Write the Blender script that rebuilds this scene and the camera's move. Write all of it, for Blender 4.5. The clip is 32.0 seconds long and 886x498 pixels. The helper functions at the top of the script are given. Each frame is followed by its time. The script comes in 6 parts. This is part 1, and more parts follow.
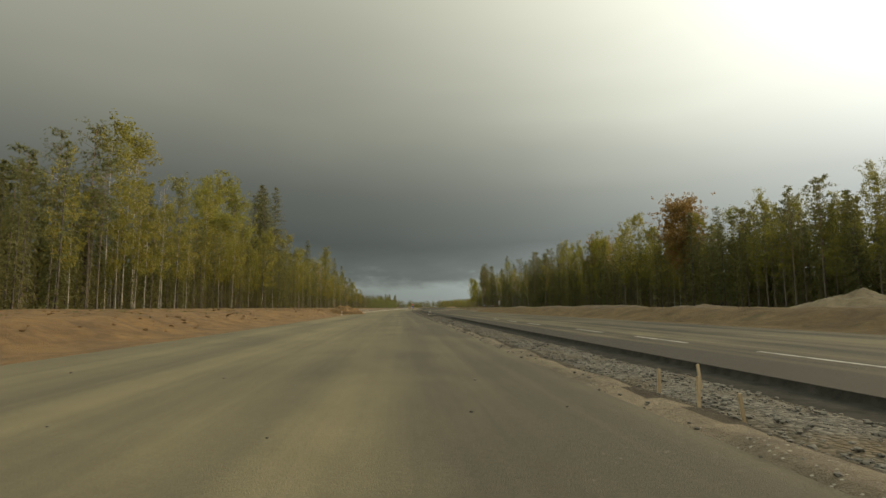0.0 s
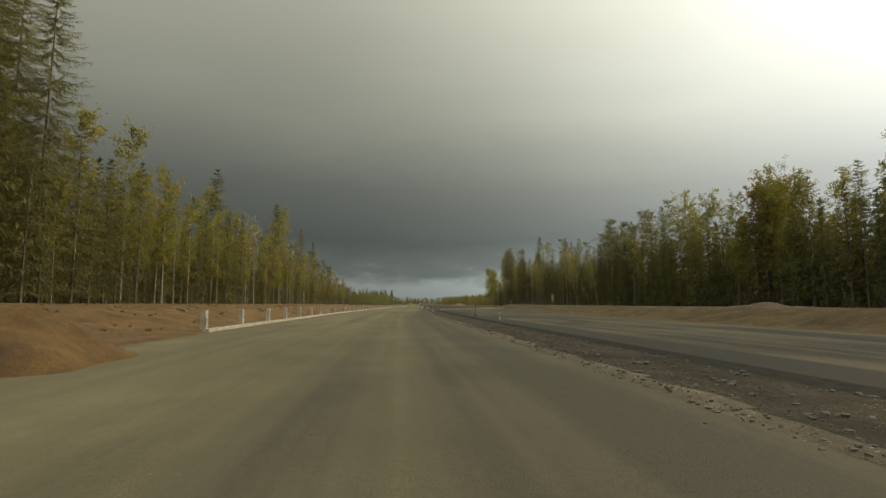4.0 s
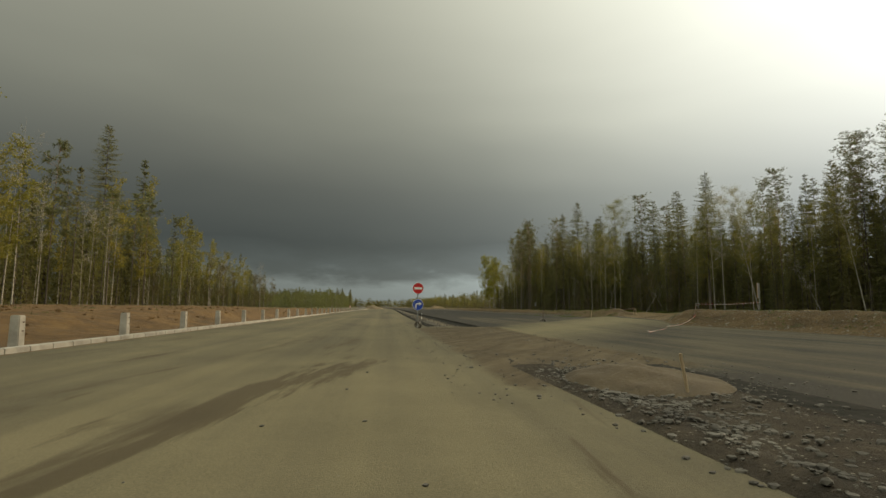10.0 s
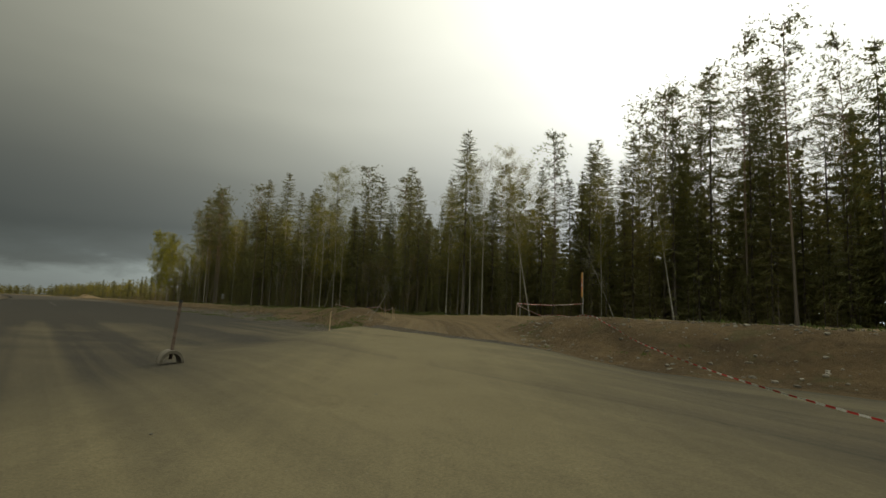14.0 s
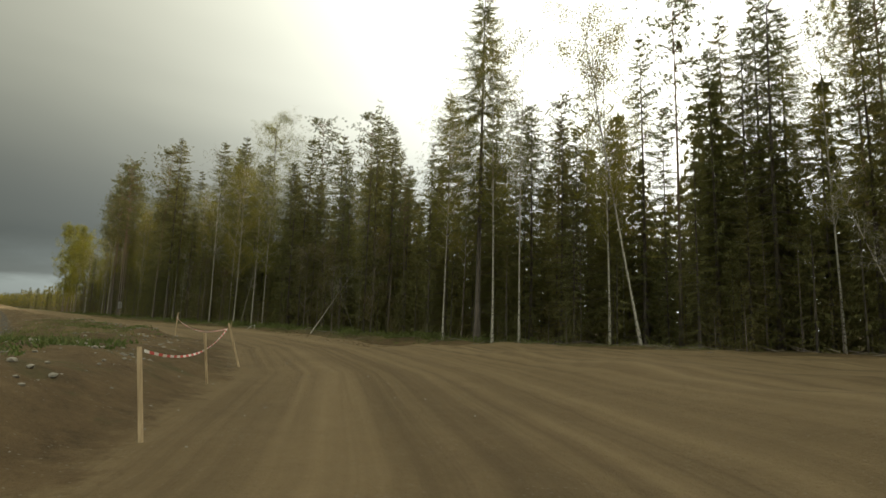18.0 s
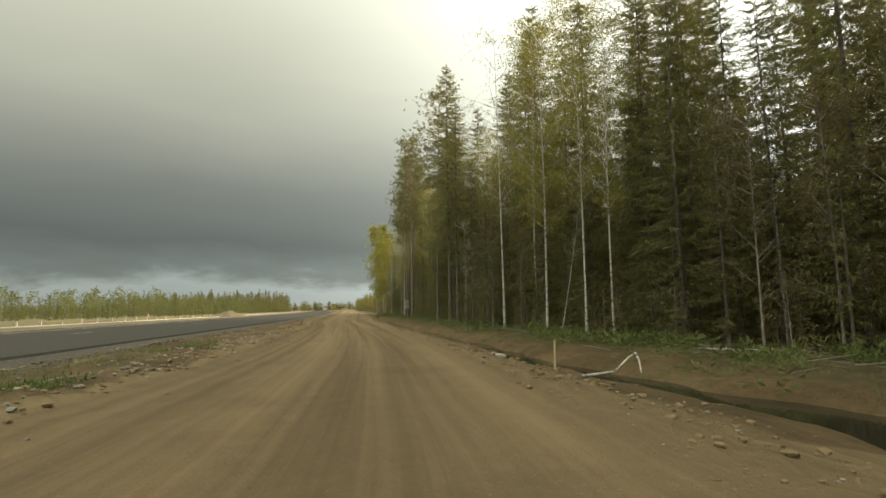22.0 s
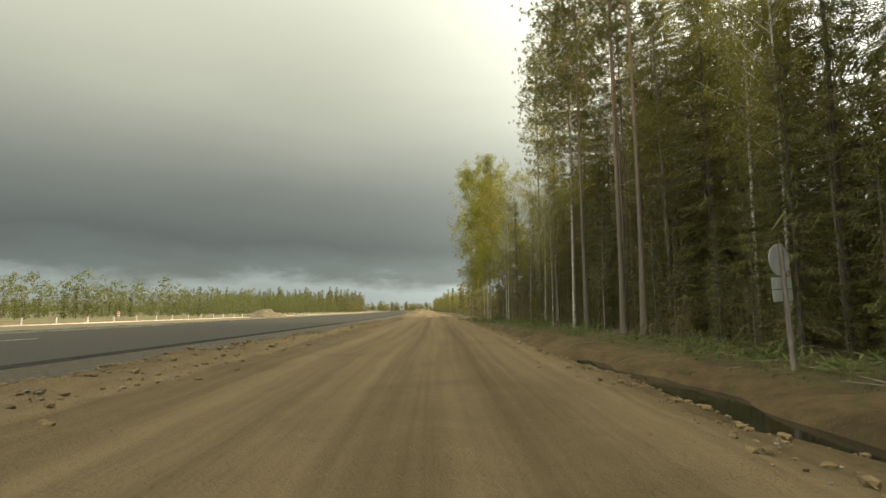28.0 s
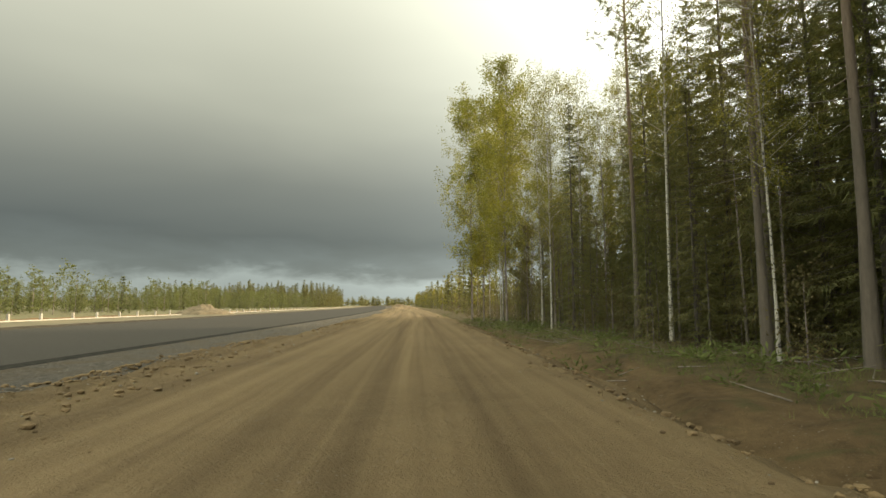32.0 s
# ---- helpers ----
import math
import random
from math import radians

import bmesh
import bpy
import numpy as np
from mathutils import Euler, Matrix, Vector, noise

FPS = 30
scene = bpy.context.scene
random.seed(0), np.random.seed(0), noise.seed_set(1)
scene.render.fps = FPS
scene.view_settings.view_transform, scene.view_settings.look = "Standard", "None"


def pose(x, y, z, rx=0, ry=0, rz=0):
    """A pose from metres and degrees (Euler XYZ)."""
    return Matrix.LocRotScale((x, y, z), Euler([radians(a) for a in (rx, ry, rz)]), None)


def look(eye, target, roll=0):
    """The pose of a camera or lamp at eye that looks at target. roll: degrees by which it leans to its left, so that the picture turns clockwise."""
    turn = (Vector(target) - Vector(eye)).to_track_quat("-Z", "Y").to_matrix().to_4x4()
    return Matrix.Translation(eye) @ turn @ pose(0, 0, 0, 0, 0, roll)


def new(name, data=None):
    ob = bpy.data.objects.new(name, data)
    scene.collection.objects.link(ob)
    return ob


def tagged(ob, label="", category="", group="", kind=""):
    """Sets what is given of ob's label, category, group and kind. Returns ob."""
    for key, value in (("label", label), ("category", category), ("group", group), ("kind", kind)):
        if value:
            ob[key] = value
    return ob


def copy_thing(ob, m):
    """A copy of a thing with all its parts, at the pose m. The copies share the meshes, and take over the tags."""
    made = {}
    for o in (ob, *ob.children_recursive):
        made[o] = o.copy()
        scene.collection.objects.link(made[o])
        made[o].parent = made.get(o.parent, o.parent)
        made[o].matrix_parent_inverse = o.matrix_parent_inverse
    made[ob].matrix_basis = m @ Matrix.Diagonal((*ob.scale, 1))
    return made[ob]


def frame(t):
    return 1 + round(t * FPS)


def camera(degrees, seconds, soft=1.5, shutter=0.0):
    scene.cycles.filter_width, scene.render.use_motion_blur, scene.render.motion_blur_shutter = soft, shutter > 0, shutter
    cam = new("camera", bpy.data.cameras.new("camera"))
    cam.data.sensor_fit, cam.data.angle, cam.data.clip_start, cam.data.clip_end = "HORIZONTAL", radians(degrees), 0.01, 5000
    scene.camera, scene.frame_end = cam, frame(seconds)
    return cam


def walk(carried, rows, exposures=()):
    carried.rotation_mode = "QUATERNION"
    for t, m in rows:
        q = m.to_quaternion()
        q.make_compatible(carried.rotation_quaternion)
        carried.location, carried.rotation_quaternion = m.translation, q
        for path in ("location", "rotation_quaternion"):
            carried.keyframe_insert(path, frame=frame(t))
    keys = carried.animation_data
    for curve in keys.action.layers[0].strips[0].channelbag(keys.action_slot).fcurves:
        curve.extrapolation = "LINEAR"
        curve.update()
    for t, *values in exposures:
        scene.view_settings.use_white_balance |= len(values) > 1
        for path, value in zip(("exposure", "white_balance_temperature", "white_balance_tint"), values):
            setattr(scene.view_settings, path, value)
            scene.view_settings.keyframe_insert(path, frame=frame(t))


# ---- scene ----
cam = camera(80.0, 32.0)
PATH = [
    (0, (-0.002, -100.405, 1.299), (0.1753, -98.4251, 1.5185), -0.21),
    (0.5, (0.188, -87.945, 1.300), (0.3666, -85.9648, 1.5158), -0.21),
    (1, (0.320, -75.752, 1.300), (0.5003, -73.7722, 1.5163), -0.05),
    (1.5, (0.233, -63.720, 1.300), (0.4154, -61.7404, 1.5143), -0.10),
    (2, (0.130, -51.739, 1.307), (0.3162, -49.7597, 1.5204), -0.09),
    (2.5, (0.034, -39.894, 1.309), (0.2217, -37.9145, 1.5240), -0.02),
    (3, (0.120, -28.426, 1.305), (0.3046, -26.4462, 1.5188), -0.05),
    (3.5, (0.111, -16.970, 1.295), (0.2940, -14.9888, 1.5034), 0.11),
    (5.5, (-0.291, 30.815, 1.298), (-0.0783, 32.7925, 1.5117), 0.26),
    (6, (0.016, 41.042, 1.308), (0.2341, 43.0184, 1.5245), -0.02),
    (6.5, (0.363, 50.873, 1.296), (0.5864, 52.8483, 1.5137), 0.02),
    (7, (0.690, 60.253, 1.296), (0.9190, 62.2280, 1.5134), 0.15),
    (7.5, (0.978, 69.142, 1.293), (1.2093, 71.1169, 1.5063), 0.26),
    (8, (1.341, 77.694, 1.289), (1.5774, 79.6680, 1.5041), 0.30),
    (8.5, (1.790, 85.949, 1.293), (2.0376, 87.9219, 1.5082), 0.36),
    (9, (2.342, 93.530, 1.310), (2.5998, 95.5015, 1.5252), 0.35),
    (9.5, (2.986, 100.400, 1.313), (3.2587, 102.3692, 1.5278), 0.36),
    (10, (3.653, 106.764, 1.296), (3.9811, 108.7247, 1.5154), 0.54),
    (10.5, (4.564, 112.562, 1.288), (4.9923, 114.5026, 1.5124), 1.02),
    (11, (5.696, 117.580, 1.300), (6.2617, 119.4844, 1.5290), 1.40),
    (11.5, (6.967, 121.887, 1.319), (7.6784, 123.7407, 1.5559), 1.37),
    (12, (8.386, 125.704, 1.337), (9.2407, 127.4971, 1.5692), 0.95),
    (12.5, (10.295, 129.560, 1.304), (11.2801, 131.2872, 1.5161), 0.90),
    (13, (12.491, 133.311, 1.294), (13.6021, 134.9583, 1.5229), -0.09),
    (13.5, (14.842, 136.899, 1.323), (16.0623, 138.4683, 1.5448), 0.63),
    (14, (17.344, 140.351, 1.428), (18.6506, 141.8480, 1.6544), 2.07),
    (14.5, (19.934, 143.652, 1.467), (21.3019, 145.0932, 1.6954), 2.18),
    (16.5, (31.157, 157.307, 1.691), (32.5846, 158.6912, 1.9018), 1.29),
    (17, (34.091, 160.709, 1.783), (35.5087, 162.1000, 2.0196), 1.85),
    (17.5, (37.093, 164.180, 1.826), (38.4960, 165.5835, 2.0723), 2.51),
    (18, (40.013, 167.688, 1.831), (41.3722, 169.1301, 2.0990), 1.92),
    (18.5, (42.821, 171.434, 1.802), (44.1133, 172.9401, 2.0488), 1.52),
    (19, (45.211, 175.015, 1.773), (46.4068, 176.5953, 2.0419), 2.20),
    (19.5, (47.215, 178.499, 1.812), (48.2884, 180.1680, 2.0598), 3.54),
    (20, (48.893, 182.105, 1.883), (49.8181, 183.8587, 2.1460), 2.10),
    (20.5, (50.246, 186.149, 1.936), (51.0193, 187.9769, 2.1848), 1.43),
    (21, (51.335, 190.515, 1.978), (51.9643, 192.4004, 2.1981), 0.24),
    (21.5, (52.163, 195.343, 2.004), (52.6631, 197.2678, 2.2196), -0.87),
    (22, (52.816, 200.483, 2.017), (53.2295, 202.4270, 2.2394), -0.83),
    (22.5, (53.325, 205.767, 2.012), (53.6773, 207.7228, 2.2397), -1.20),
    (23, (53.729, 211.090, 1.984), (54.0277, 213.0552, 2.2083), -1.70),
    (23.5, (54.063, 216.412, 1.936), (54.3043, 218.3847, 2.1571), -2.28),
    (24, (54.359, 221.733, 1.882), (54.5651, 223.7100, 2.1014), -2.63),
    (24.5, (54.579, 227.216, 1.848), (54.7766, 229.1941, 2.0716), -2.34),
    (26.5, (55.232, 250.732, 1.769), (55.3983, 252.7100, 2.0117), -0.92),
    (27, (55.219, 255.601, 1.782), (55.3554, 257.5826, 2.0163), -0.53),
    (27.5, (55.155, 260.303, 1.802), (55.2659, 262.2864, 2.0325), 0.00),
    (28, (55.118, 264.846, 1.835), (55.2458, 266.8287, 2.0652), -0.09),
    (28.5, (55.186, 269.311, 1.886), (55.3638, 271.2885, 2.1230), 0.42),
    (29, (55.380, 273.658, 1.931), (55.5988, 275.6333, 2.1535), 0.30),
    (29.5, (55.655, 277.752, 1.959), (55.9029, 279.7238, 2.1808), 0.59),
    (30, (55.915, 281.513, 1.982), (56.1802, 283.4814, 2.2204), 1.02),
    (30.5, (56.164, 284.969, 2.003), (56.4337, 286.9375, 2.2289), 0.77),
    (31, (56.385, 288.097, 2.011), (56.6574, 290.0677, 2.2180), -1.03),
    (31.5, (56.542, 291.097, 2.039), (56.7706, 293.0697, 2.2776), -0.02),
    (32, (56.656, 294.002, 2.078), (56.8504, 295.9812, 2.2892), 0.00),
]
walk(cam, [(t, look(eye, target, roll)) for t, eye, target, roll in PATH], [(0, -0.04), (6, -0.18), (9, -0.23), (12, -0.45), (14.5, -0.52), (16.5, -0.15), (18, 0.1), (20, 0.48), (22, 0.8), (24, 0.87), (28, 0.88), (32, 0.88)])

# ---- sky, sun ----
SUN_AZ, SUN_EL = radians(69.5), radians(14.5)
sun_way = Vector((math.sin(SUN_AZ) * math.cos(SUN_EL), math.cos(SUN_AZ) * math.cos(SUN_EL), math.sin(SUN_EL)))


class Nodes:
    """Short hand for building a node tree."""

    def __init__(self, tree):
        self.tree = tree
        tree.nodes.clear()

    def add(self, kind, values=(), operation=None, use_clamp=None, data_type=None, blend_type=None, feature=None):
        node = self.tree.nodes.new(kind)
        if operation is not None:
            node.operation = operation
        if use_clamp is not None:
            node.use_clamp = use_clamp
        if data_type is not None:
            node.data_type = data_type
        if blend_type is not None:
            node.blend_type = blend_type
        if feature is not None:
            node.feature = feature
        for key, value in dict(values).items():
            if isinstance(value, bpy.types.NodeSocket):
                self.tree.links.new(value, node.inputs[key])
            else:
                node.inputs[key].default_value = value
        return node

    def math(self, op, a, b=0.0, c=0.0, clamp=False):
        return self.add("ShaderNodeMath", {0: a, 1: b, 2: c}, operation=op, use_clamp=clamp).outputs[0]

    def mix(self, fac, a, b, blend="MIX"):
        return self.add("ShaderNodeMix", {0: fac, 6: a, 7: b}, data_type="RGBA", blend_type=blend).outputs[2]

    def ramp(self, fac, stops):
        node = self.add("ShaderNodeValToRGB", {0: fac})
        el = node.color_ramp.elements
        el[0].position, el[0].color = stops[0][0], (*stops[0][1], 1)
        el[1].position, el[1].color = stops[-1][0], (*stops[-1][1], 1)
        for pos, col in stops[1:-1]:
            e = el.new(pos)
            e.color = (*col, 1)
        return node.outputs[0]

    def noise(self, vector, scale, detail=4.0, rough=0.55, distort=0.0):
        return self.add("ShaderNodeTexNoise", {"Vector": vector, "Scale": scale, "Detail": detail, "Roughness": rough, "Distortion": distort}).outputs[0]

    def scaled(self, vector, x, y, z):
        return self.add("ShaderNodeVectorMath", {0: vector, 1: (x, y, z)}, operation="MULTIPLY").outputs[0]


world = bpy.data.worlds.new("storm_sky")
scene.world = world
world.use_nodes = True
n = Nodes(world.node_tree)
way = n.add("ShaderNodeTexCoord").outputs["Generated"]
height = n.add("ShaderNodeSeparateXYZ", {0: way}).outputs[2]
to_sun = n.add("ShaderNodeVectorMath", {0: way, 1: sun_way}, operation="DOT_PRODUCT").outputs["Value"]
# cloud texture flattened towards the horizon
flat = n.scaled(way, 1.0, 1.0, 3.4)
soft = n.noise(flat, 1.5, 3.0, 0.5, 0.4)
fine = n.noise(flat, 4.6, 5.0, 0.55, 0.6)
low_band = n.math("SUBTRACT", 1.35, n.math("MULTIPLY", height, 8.0), clamp=True)
puffs = n.noise(n.scaled(way, 1.0, 1.0, 3.2), 9.0, 6.0, 0.6, 0.3)
lift = n.math("ADD", n.math("MULTIPLY", n.math("SUBTRACT", soft, 0.5), 0.10), n.math("MULTIPLY", n.math("MULTIPLY", n.math("SUBTRACT", fine, 0.5), 0.13), low_band))
lift = n.math("ADD", lift, n.math("MULTIPLY", n.math("MULTIPLY", n.math("SUBTRACT", puffs, 0.5), 0.10), low_band))
level = n.math("ADD", height, n.math("MULTIPLY", lift, 0.75))
deck = n.ramp(level, [(0.0, (0.24, 0.275, 0.275)), (0.042, (0.27, 0.31, 0.305)), (0.072, (0.125, 0.143, 0.141)), (0.13, (0.085, 0.094, 0.088)),
                      (0.22, (0.135, 0.141, 0.121)), (0.34, (0.245, 0.248, 0.203)), (0.52, (0.40, 0.40, 0.328)), (1.0, (0.72, 0.72, 0.60))])
glow = n.math("POWER", n.math("MAXIMUM", to_sun, 0.0), 3.2)
disc = n.math("POWER", n.math("MAXIMUM", to_sun, 0.0), 26.0)
# brightness added to the unseen south-west sky to fill the wood's shaded side
behind = n.add("ShaderNodeVectorMath", {0: way, 1: (-0.68, -0.68, 0.27)}, operation="DOT_PRODUCT").outputs["Value"]
unseen_fill = n.math("POWER", n.math("MAXIMUM", behind, 0.0), 1.3)
gain = n.math("ADD", n.math("ADD", 1.0, n.math("MULTIPLY", glow, 4.4)), n.math("ADD", n.math("MULTIPLY", disc, 3.0), n.math("MULTIPLY", unseen_fill, 3.3)))
west = n.math("MAXIMUM", n.add("ShaderNodeVectorMath", {0: way, 1: (-0.80, 0.60, 0.0)}, operation="DOT_PRODUCT").outputs["Value"], 0.0)
low_cloud = n.math("SUBTRACT", 1.5, n.math("MULTIPLY", height, 4.5), clamp=True)
gain = n.math("MULTIPLY", gain, n.math("SUBTRACT", 1.0, n.math("MULTIPLY", n.math("MULTIPLY", west, low_cloud), 0.36)))
mottle = n.math("ADD", 0.955, n.math("MULTIPLY", soft, 0.09))
power = n.math("MULTIPLY", gain, mottle)
tint = n.add("ShaderNodeCombineXYZ", {0: power, 1: power, 2: n.math("MULTIPLY", power, n.math("ADD", 0.955, n.math("MULTIPLY", glow, 0.16)))}).outputs[0]
cloud = n.add("ShaderNodeVectorMath", {0: deck, 1: tint}, operation="MULTIPLY").outputs[0]
back = n.add("ShaderNodeBackground", {"Color": cloud, "Strength": 1.0})
nishita = n.add("ShaderNodeTexSky")
nishita.sky_type, nishita.sun_disc, nishita.sun_elevation, nishita.sun_rotation = "NISHITA", False, SUN_EL, SUN_AZ
clear = n.add("ShaderNodeBackground", {"Color": nishita.outputs[0], "Strength": 0.006})
total = n.add("ShaderNodeAddShader", {0: back.outputs[0], 1: clear.outputs[0]})
n.add("ShaderNodeOutputWorld", {"Surface": total.outputs[0]})

sun = new("sun", bpy.data.lights.new("sun", "SUN"))
sun.data.energy, sun.data.angle, sun.data.color = 5.0, radians(16), (1.0, 0.77, 0.46)
sun.matrix_world = look(sun_way * 50, (0, 0, 0))


# ---- materials ----
def material(name, paint, rough=0.9, bump=0.0, metal=0.0, through_light=0.0, gloss=0.5):
    """paint(n, place) gives colour and height sockets (or values)."""
    mat = bpy.data.materials.new(name)
    mat.use_nodes = True
    n = Nodes(mat.node_tree)
    place = n.add("ShaderNodeNewGeometry").outputs["Position"]
    colour, relief = paint(n, place)
    values = {"Base Color": colour, "Roughness": rough, "Metallic": metal, "Specular IOR Level": gloss}
    if bump and relief is not None:
        values["Normal"] = n.add("ShaderNodeBump", {"Height": relief, "Strength": 0.9, "Distance": bump}).outputs[0]
    surface = n.add("ShaderNodeBsdfPrincipled", values).outputs[0]
    if through_light:
        thin = n.add("ShaderNodeBsdfTranslucent", {"Color": colour}).outputs[0]
        surface = n.add("ShaderNodeMixShader", {0: through_light, 1: surface, 2: thin}).outputs[0]
    n.add("ShaderNodeOutputMaterial", {"Surface": surface})
    return mat


def rgb(*c):
    return (*c, 1)


def dusty_asphalt(dust, dark, trail=0.0):
    def paint(n, p):
        # dust lies in lanes that follow the bend of the road
        share = n.add("ShaderNodeSeparateColor", {0: n.add("ShaderNodeAttribute").outputs["Color"]})
        share.inputs[0].links[0].from_node.attribute_name = "lanes"
        across = n.math("MULTIPLY", share.outputs[0], 40.0)
        lane = n.add("ShaderNodeSeparateXYZ", {0: p}).outputs[1]
        pb = n.add("ShaderNodeCombineXYZ", {0: across, 1: lane}).outputs[0]
        streak = n.math("ADD", n.math("MULTIPLY", n.noise(n.scaled(pb, 0.62, 0.008, 1), 1.0, 3, 0.55, 0.1), 0.78), n.math("MULTIPLY", n.noise(n.scaled(pb, 4.0, 0.022, 1), 1.0, 5, 0.65, 0.1), 0.22))
        patch = n.noise(n.scaled(p, 1, 0.45, 1), 0.16, 4, 0.6, 0.8)
        grit = n.noise(p, 9.0, 6, 0.7)
        speck = n.noise(p, 70.0, 3, 0.6)
        fac = n.math("ADD", n.math("MULTIPLY", streak, 0.95), n.math("MULTIPLY", patch, 0.65))
        fac = n.math("ADD", fac, n.math("MULTIPLY", grit, 0.18))
        if trail:
            # sand carried over the road where vehicles turn off, and clean new asphalt further on
            off = n.math("ABSOLUTE", n.math("ADD", n.add("ShaderNodeVectorMath", {0: p, 1: (0.784, -0.621, 0.0)}, operation="DOT_PRODUCT").outputs["Value"], 73.6))
            band = n.math("SUBTRACT", 1.15, n.math("MULTIPLY", n.math("ADD", off, n.math("MULTIPLY", patch, 7.0)), 0.125), clamp=True)
            run = n.add("ShaderNodeVectorMath", {0: p, 1: (0.621, 0.784, 0.0)}, operation="DOT_PRODUCT").outputs["Value"]
            wheels = n.noise(n.add("ShaderNodeCombineXYZ", {0: n.math("MULTIPLY", off, 1.5), 1: n.math("MULTIPLY", run, 0.07)}).outputs[0], 1.0, 6, 0.68, 0.5)
            wheels = n.ramp(wheels, [(0.32, (0, 0, 0)), (0.66, (1, 1, 1))])
            fac = n.math("ADD", fac, n.math("MULTIPLY", band, n.math("ADD", trail * 0.50, n.math("MULTIPLY", wheels, trail * 0.26))))
            north = lane
            fac = n.math("SUBTRACT", fac, n.math("MULTIPLY", n.math("MULTIPLY", n.math("SUBTRACT", north, 165.0), 0.02, clamp=True), 0.78))
        around = n.math("SUBTRACT", 1.3, n.math("MULTIPLY", n.add("ShaderNodeVectorMath", {0: p, 1: (3.0, 112.0, 0.0)}, operation="DISTANCE").outputs["Value"], 0.042), clamp=True)
        if not trail:
            fac = n.math("ADD", fac, n.math("MULTIPLY", around, 0.09))
        fac = n.math("SUBTRACT", fac, n.math("MULTIPLY", share.outputs[2], 0.55))
        fac = n.ramp(n.math("ADD", fac, dust - 0.9), [(0.33, (0, 0, 0)), (0.82, (1, 1, 1))])
        sand = n.mix(n.noise(p, 0.6, 4), rgb(0.150, 0.130, 0.076), rgb(0.240, 0.205, 0.122))
        cell = n.add("ShaderNodeTexVoronoi", {"Vector": p, "Scale": 7.0}, feature="F1").outputs["Distance"]
        chips = n.ramp(n.math("ADD", cell, n.math("MULTIPLY", n.noise(p, 0.8, 3), 0.3)), [(0.17, (1, 1, 1)), (0.22, (0, 0, 0))])
        tar = n.mix(speck, rgb(*[c * 0.7 for c in dark]), rgb(*[c * 1.35 for c in dark]))
        stain = n.ramp(n.noise(n.scaled(p, 0.5, 0.25, 1), 0.55, 5, 0.65), [(0.62, (0, 0, 0)), (0.70, (1, 1, 1))])
        sand = n.mix(n.ramp(n.noise(p, 38.0, 4, 0.75), [(0.35, (0, 0, 0)), (0.65, (1, 1, 1))]), n.mix(0.34, sand, rgb(0.02, 0.017, 0.01)), sand)
        base = n.mix(fac, tar, sand)
        base = n.mix(n.math("MULTIPLY", chips, 0.55), base, rgb(0.21, 0.195, 0.155))
        base = n.mix(n.math("MULTIPLY", stain, 0.35), base, rgb(0.060, 0.046, 0.028))
        if not trail:
            # damp earth dropped in curved patches by lorries that turn at the crossing
            arc = n.add("ShaderNodeCombineXYZ", {0: n.math("ADD", n.math("MULTIPLY", across, 0.75), n.math("MULTIPLY", lane, -0.085)), 1: n.math("MULTIPLY", lane, 0.10)}).outputs[0]
            drop = n.ramp(n.noise(arc, 0.9, 6, 0.65, 0.6), [(0.57, (0, 0, 0)), (0.63, (1, 1, 1))])
            base = n.mix(n.math("MULTIPLY", n.math("MULTIPLY", drop, around), 0.75), base, rgb(0.062, 0.047, 0.027))
        # earth spilled from the crossing, with a ragged border
        spill = n.math("ADD", share.outputs[1], n.math("MULTIPLY", n.math("SUBTRACT", n.noise(p, 0.55, 6, 0.7), 0.5), 0.9))
        rut = n.noise(n.add("ShaderNodeCombineXYZ", {0: n.math("ADD", n.math("MULTIPLY", across, 1.3), n.math("MULTIPLY", lane, -0.9)), 1: n.math("MULTIPLY", n.math("ADD", across, lane), 0.10)}).outputs[0], 1.0, 6, 0.68, 0.5)
        earth = n.mix(n.ramp(n.math("ADD", n.math("MULTIPLY", rut, 0.7), n.math("MULTIPLY", n.noise(p, 3.0, 6, 0.75), 0.3)), [(0.38, (0, 0, 0)), (0.62, (1, 1, 1))]), rgb(0.042, 0.031, 0.017), rgb(0.118, 0.090, 0.052))
        base = n.mix(n.math("MULTIPLY", n.ramp(spill, [(0.42, (0, 0, 0)), (0.60, (1, 1, 1))]), 0.9), base, earth)
        return base, n.math("ADD", speck, grit)
    return paint


